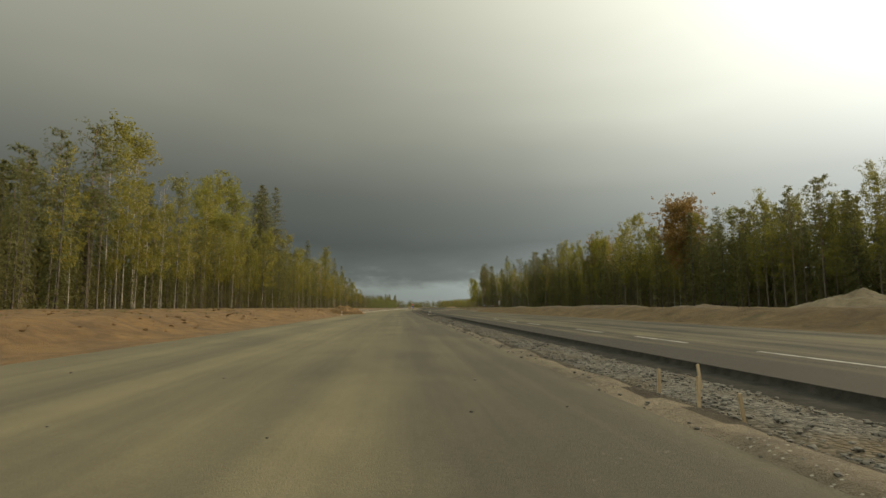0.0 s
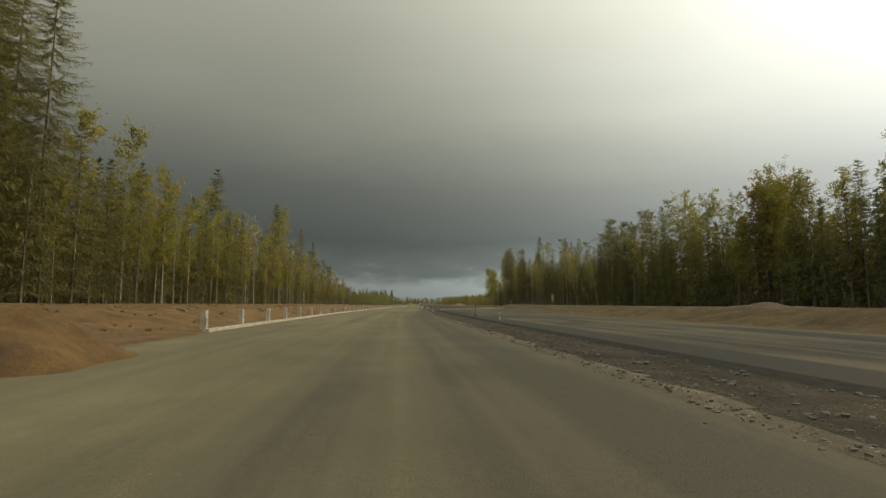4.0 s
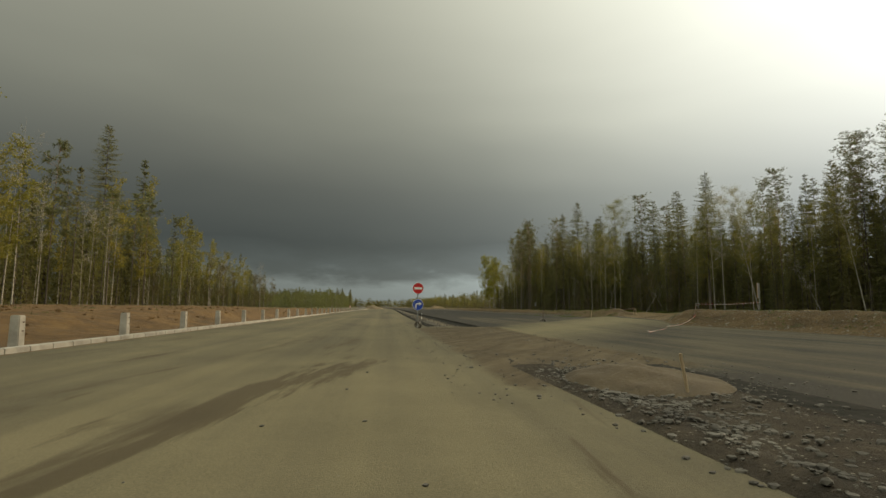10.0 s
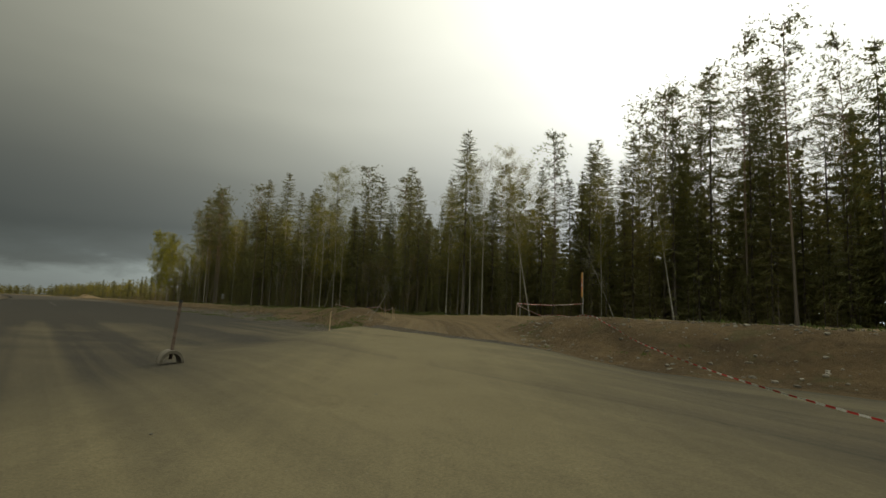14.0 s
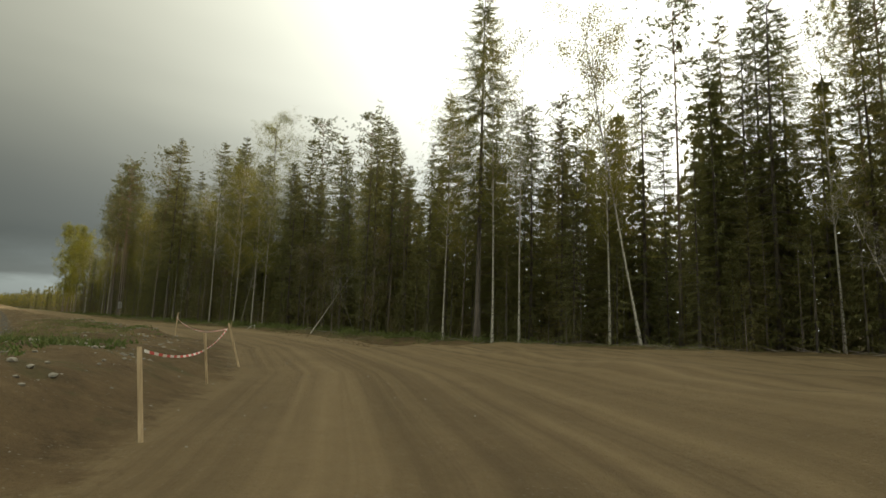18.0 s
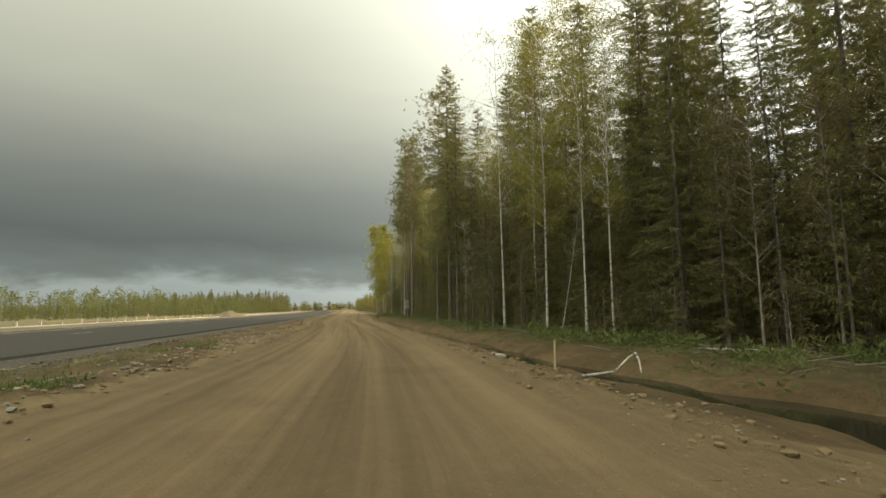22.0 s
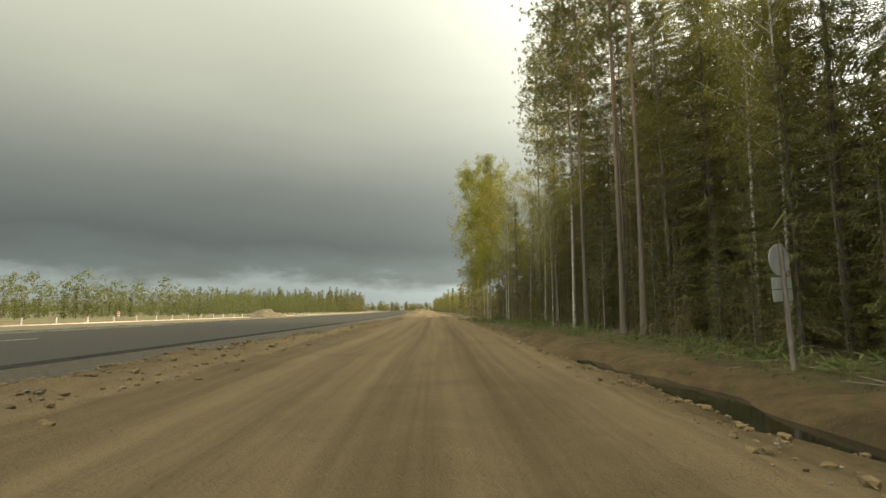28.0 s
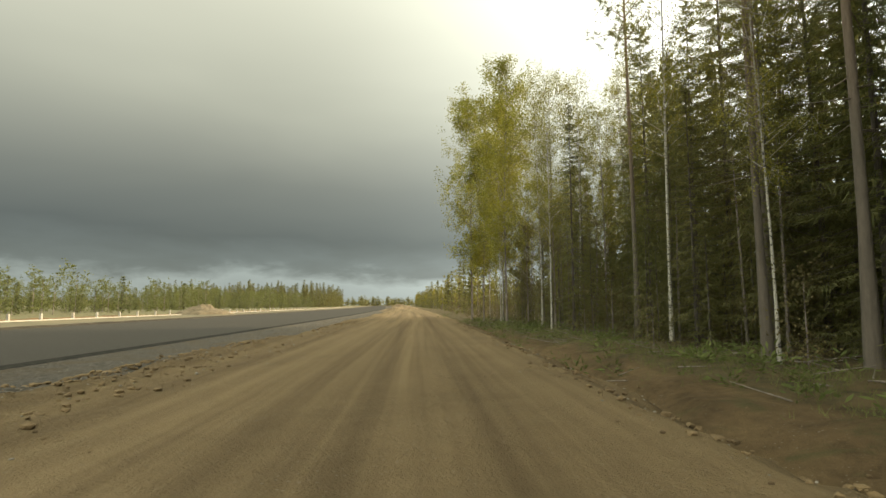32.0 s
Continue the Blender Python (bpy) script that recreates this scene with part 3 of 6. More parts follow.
    z = z - np.where((y > 186) & (np.abs(w) < 6), 0.05 * np.exp(-(side / 0.3) ** 2) * (0.6 + 0.4 * np.sin(y * 0.31)), 0)
    z = z + np.where((d < 6) & (u > 15), 0.025 * rough(x, y, 0.8, 0.9), 0)
    z = np.where(np.abs(u) > 150, z + 0.3 * rough(x, y, 60, 0.2), z)
    return z


ZONES = ["carriageway_west", "carriageway_east", "soil_verge", "median", "crossing", "gravel_shoulder", "earth_bank", "track", "roadside_verge", "forest_floor", "field", "asphalt_edge", "median_gravel", "median_ridge"]


def zone(x, y):
    u = x - axis(y)
    d, _ = near_route(x, y)
    w = x - track_x(y)
    jag = 0.5 * rough(x, y, 1.3, 3.3)
    q = np.full(np.shape(x), 9)
    q = np.where((u > 14.5), 6, q)
    q = np.where((u > 14.5) & (u < 27.2 + jag) & (y > 180), 5, q)
    q = np.where((u > 14.5) & (x < forest_x(y) - 1 + jag) & (y > 186) & (w > 2.6 + jag * 0.6), 8, q)
    q = np.where((u > 24 + 2 * jag) & (x < forest_x(y) - 1.5 + jag) & (y <= 186), 7, q)
    q = np.where((u > 14.5) & (y > 186) & (w > -4.2 + jag) & (w < 2.8 + jag * 0.6), 7, q)
    q = np.where((d < 4.6 + jag) & (u > 14.5), 7, q)
    q = np.where((u > 14.5) & (x >= forest_x(y) - 1.0 + jag), 9, q)
    q = np.where((u >= 0) & (u <= road_edge(y)), 1, q)
    q = np.where((u > road_edge(y)) & (u < road_edge(y) + 0.42) & (y > 188), 11, q)
    q = np.where((u > -3.75) & (u < 0), 3, q)
    q = np.where((u > -3.0 + 0.3 * jag) & (u < 0) & (y < -29 + 5 * jag), 12, q)
    q = np.where((u > -3.75) & (u < -3.3 + 0.5 * jag) & (y < 97 + 4 * jag), 13, q)
    q = np.where((u > -3.75) & (u < 0) & (y > 142 + jag) & (y < 340), np.where(u < -3.25, 11, np.where(u < -2.2 + jag * 0.4, 12, np.where(u < -1.45 + jag * 0.4, 13, 3))), q)
    q = np.where((u > -0.97) & (u < 0), 11, q)
    q = np.where((u > -3.75) & (u < 0) & (y > 118.5 + 2 * jag) & (y < 141.5 + jag), 4, q)
    q = np.where((u >= -16.0) & (u <= -3.75), 0, q)
    q = np.where((u < -16.0), 2, q)
    q = np.where((u < -38 + 2 * jag) & (y < 275), 9, q)
    q = np.where((u < -21 + jag) & (y >= 275), 10, q)
    q = np.where((u > 110), 9, q)
    return q


cols = np.concatenate([-np.geomspace(2600, 52, 22), np.arange(-50, -19, 0.75), np.arange(-19, -16.2, 0.46), np.linspace(-16.0, -3.75, 19), np.linspace(-3.6, -1.05, 14), [-0.96, -0.5, -0.06], np.linspace(0, 14.5, 20),
                       np.arange(15.0, 62, 0.40), np.geomspace(62.5, 2600, 34)])
rows = np.concatenate([-np.geomspace(1500, 135, 12), np.arange(-130, 120, 0.9), np.arange(120, 310, 0.48), np.arange(310, 420, 1.2), np.geomspace(421, 3900, 46)])
UU, YY = np.meshgrid(cols, rows)
XX = UU + axis(YY)
ZZ = ground_z(XX, YY)
ny, nx = UU.shape
idx = np.arange(ny * nx).reshape(ny, nx)
quads = np.stack([idx[:-1, :-1], idx[:-1, 1:], idx[1:, 1:], idx[1:, :-1]], -1).reshape(-1, 4)
cx = (XX[:-1, :-1] + XX[1:, 1:]).ravel() / 2
cy = (YY[:-1, :-1] + YY[1:, 1:]).ravel() / 2
which = zone(cx, cy)
allv = np.stack([XX.ravel(), YY.ravel(), ZZ.ravel()], 1)
LOOK = ["road_old", "road_new", "soil", "gravel", "road_old", "east", "east", "east", "east", "east", "field", "edge", "rubble", "ridge"]
TEXT = ["dust-covered asphalt carriageway with pale wheel tracks", "newer dark asphalt carriageway streaked with dust", "bulldozed orange soil beside the carriageway", "sunken dark earth and gravel median strip between carriageways",
        "packed brown earth crossing over the median", "grey crushed gravel shoulder beside dark asphalt", "stony brown earth bank along the road", "rutted sandy dirt track beside the wood",
        "weedy stony verge between track and ditch", "dark mossy forest floor under the trees", "rough yellow-green grass field behind the kerb", "cut black edge of the newer asphalt layer", "grey crushed rock filling the median strip", "tan sandy gravel ridge along the carriageway edge"]
KINDS = ["road", "road", "ground", "ground", "ground", "ground", "ground", "road", "ground", "ground", "ground", "road", "ground", "ground"]
_d, _ = near_route(XX, YY)
_w = XX - track_x(YY)
_track = np.where(YY > 186, np.minimum(_w + np.interp(YY, [190, 198, 215, 222], [2.6, 4.6, 4.8, 5.6]), 3.2 - _w), np.where((UU > 24) & (YY < 170) & (YY > 120), np.minimum(UU - 24, forest_x(YY) - 2 - XX), -9))
_track = np.maximum(_track, np.where((XX < track_x(YY)) & (YY > 160) & (YY < 215), 2.5, 4.0) - _d)
_track = np.maximum(_track, np.where((YY > 165) & (YY < 205), np.minimum(_w + 2.5, forest_x(YY) - 3.5 - XX), -9))
COVER = np.stack([smoothstep(-1.6, 1.6, _track), smoothstep(-0.7, 0.7, np.minimum(UU - 5, 40)) * smoothstep(-0.7, 0.7, np.minimum(np.interp(YY, [148, 160, 172, 185, 200], [18.3, 19.6, 21.4, 22.8, 27.2]) - UU, (YY - 150) * 0.3)), np.maximum(smoothstep(-1.2, 1.2, XX - forest_x(YY) + np.where(YY > 200, 2.6, 1.2)), smoothstep(-34, -40, UU)), np.ones_like(XX)], -1).reshape(-1, 4)
BESIDE = np.where(YY > 186, _w, np.where(_d < 12, _d * np.where(_w < 0, -1, 1), _w)).ravel()
_spill = np.minimum(np.minimum(UU + 4.4, 0.7 - UU), np.minimum((YY - 117.5 - 0.5 * UU) * 0.6, (140.5 - YY) * 0.6))
_clean = np.where(UU >= -0.01, (1 - smoothstep(0.7, 2.0, UU)) * (1 - smoothstep(112, 119, YY) * (1 - smoothstep(139, 144, YY))), 0.42 * smoothstep(-10.5, -4.0, UU) * (1 - smoothstep(96, 110, YY)))
LANES = np.stack([UU / 40, smoothstep(-1.2, 1.2, _spill), _clean, np.ones_like(XX)], -1).reshape(-1, 4)
for k, name in enumerate(ZONES):
    f = quads[which == k]
    if len(f) == 0:
        continue
    used, inv = np.unique(f, return_inverse=True)
    ob = mesh_object(name, allv[used], inv.reshape(-1, 4), M[LOOK[k]], smooth=True)
    tagged(ob, TEXT[k], KINDS[k], kind="structure")
    if k in (0, 1, 4):
        lanes = ob.data.color_attributes.new("lanes", "FLOAT_COLOR", "POINT")
        lanes.data.foreach_set("color", LANES[used].ravel())
    if LOOK[k] == "east":
        cover = ob.data.color_attributes.new("cover", "FLOAT_COLOR", "POINT")
        cover.data.foreach_set("color", COVER[used].ravel())
        beside = ob.data.attributes.new("beside", "FLOAT", "POINT")
        beside.data.foreach_set("value", BESIDE[used])


# ---- trees ----
def sticks(base, tip, r0, r1, sides=3):
    """Tapered sticks between rows of points."""
    base, tip = np.asarray(base, float), np.asarray(tip, float)
    k = len(base)
    r0, r1 = np.broadcast_to(r0, k), np.broadcast_to(r1, k)
    d = tip - base
    d = d / (np.linalg.norm(d, axis=1, keepdims=True) + 1e-9)
    ref = np.where(np.abs(d[:, 2:]) > 0.9, [[1.0, 0, 0]], [[0, 0, 1.0]])
    a = np.cross(d, ref)
    a /= np.linalg.norm(a, axis=1, keepdims=True) + 1e-9
    b = np.cross(d, a)
    ang = np.arange(sides) * 2 * np.pi / sides
    ring = np.cos(ang)[None, :, None] * a[:, None] + np.sin(ang)[None, :, None] * b[:, None]
    v = np.concatenate([base[:, None] + ring * r0[:, None, None], tip[:, None] + ring * r1[:, None, None]], 1).reshape(-1, 3)
    o = (np.arange(k) * 2 * sides)[:, None, None]
    j = np.arange(sides)
    f = np.stack([j, (j + 1) % sides, (j + 1) % sides + sides, j + sides], -1)[None] + o
    return v, f.reshape(-1, 4)


def stem(height, r, rng, bend=0.02, rings=9, sides=8):
    """A tapered trunk with a slight bend and a flared foot."""
    t = np.linspace(0, 1, rings)
    ph = rng.uniform(0, 6.28, 2)
    cx = bend * height * np.sin(t * 2.2 + ph[0]) * t
    cy = bend * height * np.sin(t * 1.8 + ph[1]) * t
    rad = r * (1 - 0.9 * t ** 0.9) + 0.45 * r * np.exp(-t * 38)
    ang = np.arange(sides) * 2 * np.pi / sides
    v = np.stack([cx[:, None] + rad[:, None] * np.cos(ang), cy[:, None] + rad[:, None] * np.sin(ang), np.broadcast_to((t * height - 0.25 * (t == 0))[:, None], (rings, sides))], -1).reshape(-1, 3)
    i, j = np.meshgrid(np.arange(rings - 1), np.arange(sides), indexing="ij")
    f = np.stack([i * sides + j, i * sides + (j + 1) % sides, (i + 1) * sides + (j + 1) % sides, (i + 1) * sides + j], -1).reshape(-1, 4)
    return v, f, (lambda q: np.stack([np.interp(q, t, cx), np.interp(q, t, cy), q * height], -1))


def join(*sets):
    vs, fs, o = [], [], 0
    for v, f in sets:
        vs.append(v)
        fs.append(np.asarray(f) + o)
        o += len(v)
    return np.concatenate(vs), fs


def blades(p, d, s, length, width):
    """Thin triangles: foot p, way d, side s."""
    w = (np.asarray(width) * np.ones(len(p)))[:, None]
    v = np.stack([p - s * w, p + s * w, p + d * (np.asarray(length) * np.ones(len(p)))[:, None]], 1).reshape(-1, 3)
    return v, np.arange(len(p) * 3).reshape(-1, 3)


def leaf_quads(p, d, s, length, width):
    lo, w = (np.asarray(length) * np.ones(len(p)))[:, None], (np.asarray(width) * np.ones(len(p)))[:, None]
    v = np.stack([p, p + d * lo * 0.5 + s * w, p + d * lo, p + d * lo * 0.5 - s * w], 1).reshape(-1, 3)
    return v, np.arange(len(p) * 4).reshape(-1, 4)


def unit(v):
    return v / (np.linalg.norm(v, axis=-1, keepdims=True) + 1e-9)


def spruce_parts(seed, height=22.0, reach=4.8, levels=42, per=7, twigs=13, low=0.09, fat=0.8):
    """Whorls of boughs that droop and lift at the tip, with side twigs hanging from them."""
    rng = np.random.default_rng(seed)
    tv, tf, mid = stem(height, 0.0068 * height, rng, 0.006)
    ring = low + (0.975 - low) * np.linspace(0, 1, levels) ** 0.95
    ring = ring + rng.normal(0, 0.004, levels)
    full = np.repeat(rng.uniform(0.78, 1.08, levels), per)
    q = np.clip(np.repeat(ring, per) + rng.normal(0, 0.010, levels * per), low, 0.985)
    k = len(q)
    az = (np.tile(np.arange(per), levels) + rng.uniform(-0.32, 0.32, k)) * 2 * np.pi / per + np.repeat(rng.uniform(0, 6.28, levels), per)
    top = (1 - q) / (1 - low)
    long = reach * np.clip(top, 0, 1) ** 0.70 * full * rng.uniform(0.55, 1.12, k) * np.where(top > 0.78, rng.uniform(0.3, 1, k), 1) + 0.14
    out = np.stack([np.cos(az), np.sin(az), 0 * az], -1)
    tan = np.stack([-np.sin(az), np.cos(az), 0 * az], -1)
    droop = rng.uniform(0.35, 0.75, k) * np.clip(top * 1.3, 0, 1) - 0.35 * np.clip(0.25 - top, 0, 1)
    s = np.linspace(0.16, 1.0, twigs)
    start = mid(q)

    def along(s):
        return start[:, None] + out[:, None] * (long[:, None] * s)[..., None] + np.array([0, 0, 1.0]) * (long[:, None] * (-droop[:, None] * s + 0.30 * s ** 2))[..., None]
    p = along(np.broadcast_to(s, (k, twigs)))
    sets = []
    for side in (-1, 1, 0):
        jit = rng.normal(0, 0.13, (k, twigs, 3))
        if side:
            d = unit(out[:, None] * 0.85 + tan[:, None] * side * 0.75 + np.array([0, 0, -0.30]) + jit)
            ln = (long[:, None] * 0.31 * (1.15 - s) + 0.14) * rng.uniform(0.7, 1.25, (k, twigs))
        else:
            d = unit(out[:, None] * 0.5 + np.array([0, 0, -0.75]) + jit)
            ln = (0.20 + 0.13 * long[:, None]) * rng.uniform(0.6, 1.3, (k, twigs))
        sv = unit(np.cross(d, np.array([0, 0, 1.0]) + 0.35 * rng.normal(size=(k, twigs, 3))))
        sets.append(blades(p.reshape(-1, 3), d.reshape(-1, 3), sv.reshape(-1, 3), ln.ravel() * fat ** 0.4, 0.026 * fat ** 1.5 + 0.018 * ln.ravel()))
    v, f = join(*sets)
    # leader
    lead = blades(mid(np.full(4, 0.955)), np.array([[0, 0, 1.0]] * 4), unit(rng.normal(size=(4, 3)) * [1, 1, 0]), 0.05 * height, 0.06 * fat)
    v, f = join((v, np.concatenate(f)), lead)
    dq = rng.uniform(0.05, 0.5, 26)
    da = rng.uniform(0, 6.28, 26)
    db = mid(dq)
    dt = db + np.stack([np.cos(da), np.sin(da), -0.25 + 0 * da], -1) * rng.uniform(0.5, 1.3, 26)[:, None]
    kv, kf = sticks(db, dt, 0.02, 0.006)
    w = sticks(start[::2], along(np.full((k, 1), 0.85))[::2, 0], 0.02, 0.006) if twigs > 5 else sticks(db[:2], dt[:2], 0.02, 0.006)
    bv, bf = join((tv, tf), (kv, kf), w)
    return (bv, [f for g in bf for f in g.tolist()]), (v, np.concatenate(f))


def pine_parts(seed, height=24.0, reach=2.2, limbs=58, tufts=8, needles=15, low=0.54, fat=1.05):
    rng = np.random.default_rng(seed)
    tv, tf, mid = stem(height, 0.0048 * height, rng, 0.014)
    q = np.sort(low + (0.985 - low) * rng.uniform(0, 1, limbs) ** 0.85)
    az = rng.uniform(0, 6.28, limbs)
    top = (1 - q) / (1 - low)
    long = reach * (0.28 + 0.85 * np.sin(np.clip(top * 1.15 + 0.12, 0, 1) * 2.3)) * rng.uniform(0.5, 1.15, limbs)
    rise = rng.uniform(-0.1, 0.45, limbs) + 0.35 * (1 - top)
    out = np.stack([np.cos(az), np.sin(az), rise], -1)
    start = mid(q)
    end = start + out * long[:, None]
    s = rng.uniform(0.35, 1.05, (limbs, tufts))
    spread = rng.normal(0, 0.20, (limbs, tufts, 3)) * np.array([1, 1, 0.55]) * long[:, None, None]
    p = (start[:, None] + (end - start)[:, None] * s[..., None] + spread).reshape(-1, 3)
    pn = np.repeat(p, needles, 0)
    d = unit(rng.normal(size=pn.shape) + np.array([0, 0, 0.35]))
    sv = unit(np.cross(d, rng.normal(size=pn.shape)))
    v, f = blades(pn, d, sv, rng.uniform(0.22, 0.42, len(pn)) * fat, 0.026 * fat ** 1.6)
    dq = rng.uniform(0.2, low, 22)
    da = rng.uniform(0, 6.28, 22)
    db = mid(dq)
    dt = db + np.stack([np.cos(da), np.sin(da), rng.uniform(-0.4, 0.1, 22)], -1) * rng.uniform(0.4, 1.5, 22)[:, None]
    bv, bf = join((tv, tf), sticks(start, end, 0.035, 0.01), sticks(db, dt, 0.02, 0.006))
    return (bv, [f for g in bf for f in g.tolist()]), (v, f)


def leafy_parts(seed, height=21.0, reach=2.2, limbs=44, clumps=8, per=15, low=0.30, leaf=0.14, droop=0.25, broad=1.0, bare=False, girth=0.0035):
    rng = np.random.default_rng(seed)
    tv, tf, mid = stem(height, girth * height, rng, 0.016)
    q = np.sort(low + (0.97 - low) * rng.uniform(0, 1, limbs))
    az = rng.uniform(0, 6.28, limbs)
    top = (1 - q) / (1 - low)
    long = reach * (0.30 + 0.80 * np.sin(np.clip(top * broad + 0.10, 0, 1) * 2.6)) * rng.uniform(0.55, 1.15, limbs)
    out = np.stack([np.cos(az), np.sin(az), rng.uniform(0.5, 1.3, limbs)], -1)
    start = mid(q)
    end = start + out * long[:, None]
    s = rng.uniform(0.30, 1.08, (limbs, clumps))
    p0 = start[:, None] + (end - start)[:, None] * s[..., None]
    side = rng.normal(0, 0.19, (limbs, clumps, 3)) * long[:, None, None]
    p1 = p0 + side - np.array([0, 0, 1.0]) * (droop * long[:, None] * s)[..., None]
    wood = [(tv, tf), sticks(start, end, 0.019, 0.005), sticks(p0.reshape(-1, 3)[::2], p1.reshape(-1, 3)[::2], 0.007, 0.003)]
    tips = p1.reshape(-1, 3)
    if bare:
        k = len(tips)
        fan = np.repeat(tips, 4, 0)
        e = fan + rng.normal(0, 0.30, fan.shape) - np.array([0, 0, 0.18])
        wood += [sticks(p0.reshape(-1, 3), tips, 0.010, 0.005), sticks(fan, e, 0.006, 0.003)]
        per = max(1, per // 5)
    pn = np.repeat(tips, per, 0) + rng.normal(0, 0.19, (len(tips) * per, 3)) * np.array([1, 1, 1.1])
    d = unit(rng.normal(size=pn.shape) + np.array([0, 0, -0.35]))
    sv = unit(np.cross(d, rng.normal(size=pn.shape)))
    v, f = leaf_quads(pn, d, sv, leaf * rng.uniform(0.7, 1.3, len(pn)), leaf * 0.38)
    bv, bf = join(*wood)
    return (bv, [f for g in bf for f in g.tolist()]), (v, f)


# kind: builder, bark, foliage, own height, label, settings for near and for middle distance
TREES = {
    "spruce_tree": (spruce_parts, "bark", "spruce", 22, "dark green spruce with drooping boughs in the wood", "spruce",
                    dict(levels=44, per=8, twigs=19, fat=0.5, low=0.05), dict(levels=32, per=6, twigs=5, fat=1.75)),
    "slim_spruce_tree": (spruce_parts, "bark", "spruce", 18, "slim young spruce standing among taller trees", "spruce",
                         dict(height=18, reach=2.6, levels=40, per=7, twigs=15, low=0.03, fat=0.5), dict(height=18, reach=2.3, levels=28, per=5, twigs=4, low=0.05, fat=1.8)),
    "tall_spruce_tree": (spruce_parts, "bark", "spruce", 28, "tall spruce with a bare lower trunk and narrow top", "spruce",
                         dict(height=28, reach=5.2, levels=46, per=7, twigs=17, fat=0.55, low=0.30), dict(height=28, reach=3.6, levels=34, per=5, twigs=5, fat=1.6, low=0.30)),
    "pine_tree": (pine_parts, "pine_bark", "pine", 24, "tall Scots pine with bare reddish trunk and high crown", "pine",
                  dict(limbs=70, tufts=11, needles=20, fat=0.72, low=0.50), dict(limbs=36, tufts=6, needles=8, fat=1.7)),
    "birch_tree": (leafy_parts, "birch_bark", "birch", 21, "slender white birch with thin yellow-green leaves", "birch",
                   dict(limbs=50, clumps=12, per=18, leaf=0.085), dict(limbs=28, clumps=6, per=11, leaf=0.27)),
    "aspen_tree": (leafy_parts, "twig", "aspen", 25, "tall aspen with a full yellow-green crown", "aspen",
                   dict(height=25, reach=3.2, limbs=64, clumps=13, per=20, low=0.34, leaf=0.10, droop=0.05, girth=0.006), dict(height=25, reach=3.0, limbs=50, clumps=9, per=12, low=0.26, leaf=0.25, droop=0.05)),
    "yellow_tree": (leafy_parts, "twig", "yellow", 20, "autumn birch with golden yellow crown at the wood's edge", "birch",
                    dict(height=20, reach=2.3, limbs=80, clumps=13, per=22, low=0.22, leaf=0.12, droop=0.1), dict(height=20, reach=2.5, limbs=30, clumps=7, per=11, low=0.30, leaf=0.29, droop=0.1)),
    "rusty_tree": (leafy_parts, "twig", "orange", 30, "large rounded tree with rusty orange autumn leaves", "tree",
                   dict(height=30, reach=5.0, limbs=90, clumps=12, per=11, low=0.42, leaf=0.40, droop=0.0, girth=0.009), dict(height=30, reach=5.6, limbs=120, clumps=13, per=14, low=0.38, leaf=0.38, droop=0.0, girth=0.010)),
    "bare_tree": (leafy_parts, "birch_bark", "birch", 21, "white birch already almost bare of leaves", "birch",
                  dict(bare=True, limbs=30, clumps=6, per=9, low=0.36), dict(bare=True, limbs=26, clumps=5, per=6, low=0.36)),
    "young_tree": (leafy_parts, "twig", "shrub", 9, "young leafy sapling under the taller trees", "sapling",
                   dict(height=9, reach=1.5, limbs=30, clumps=8, per=14, low=0.10, leaf=0.075, girth=0.005), dict(height=9, reach=1.5, limbs=22, clumps=5, per=9, low=0.10, leaf=0.18, girth=0.005)),
}
MADE = {}
PLACED = []


def plant(kind, x, y, height, near=True, lean=0.0, towards=0.0, turn=None):
    """One tree: an Empty at its foot, with a trunk and a crown."""
    build, bark_name, leaf_name, own, label, category, fine, coarse = TREES[kind]
    rng = random.Random(int(x * 97 + y * 131))
    variant = rng.randrange(3)
    key = (kind, near, variant)
    z = float(ground_z(np.array([x]), np.array([y]))[0])
    spin = rng.uniform(0, 6.28) if turn is None else turn
    if kind == "young_tree":
        height = min(height, 8.5)
    k = height / own
    m = Matrix.Translation((x, y, z - 0.05)) @ Matrix.Rotation(towards, 4, "Z") @ Matrix.Rotation(lean, 4, "Y") @ Matrix.Rotation(spin, 4, "Z")
    wide = rng.uniform(0.9, 1.15)
    if key not in MADE:
        ob = thing(kind, label, category, "trees of the wood", m @ Matrix.Diagonal((k * wide, k * wide, k, 1)))
        (bv, bf), (lv, lf) = build(len(MADE) * 7 + 3, **(fine if near else coarse))
        mesh_object("trunk", bv, bf, M[bark_name], ob, smooth=True)
        mesh_object("crown", lv, lf, M[leaf_name], ob)
        MADE[key] = ob
    else:
        first = MADE[key].scale
        ob = copy_thing(MADE[key], m @ Matrix.Diagonal((k * wide / first.x, k * wide / first.y, k / first.z, 1)))
    PLACED.append((x, y))
    return ob


def free(x, y, gap):
    return all((x - a) ** 2 + (y - b) ** 2 > gap * gap for a, b in PLACED)


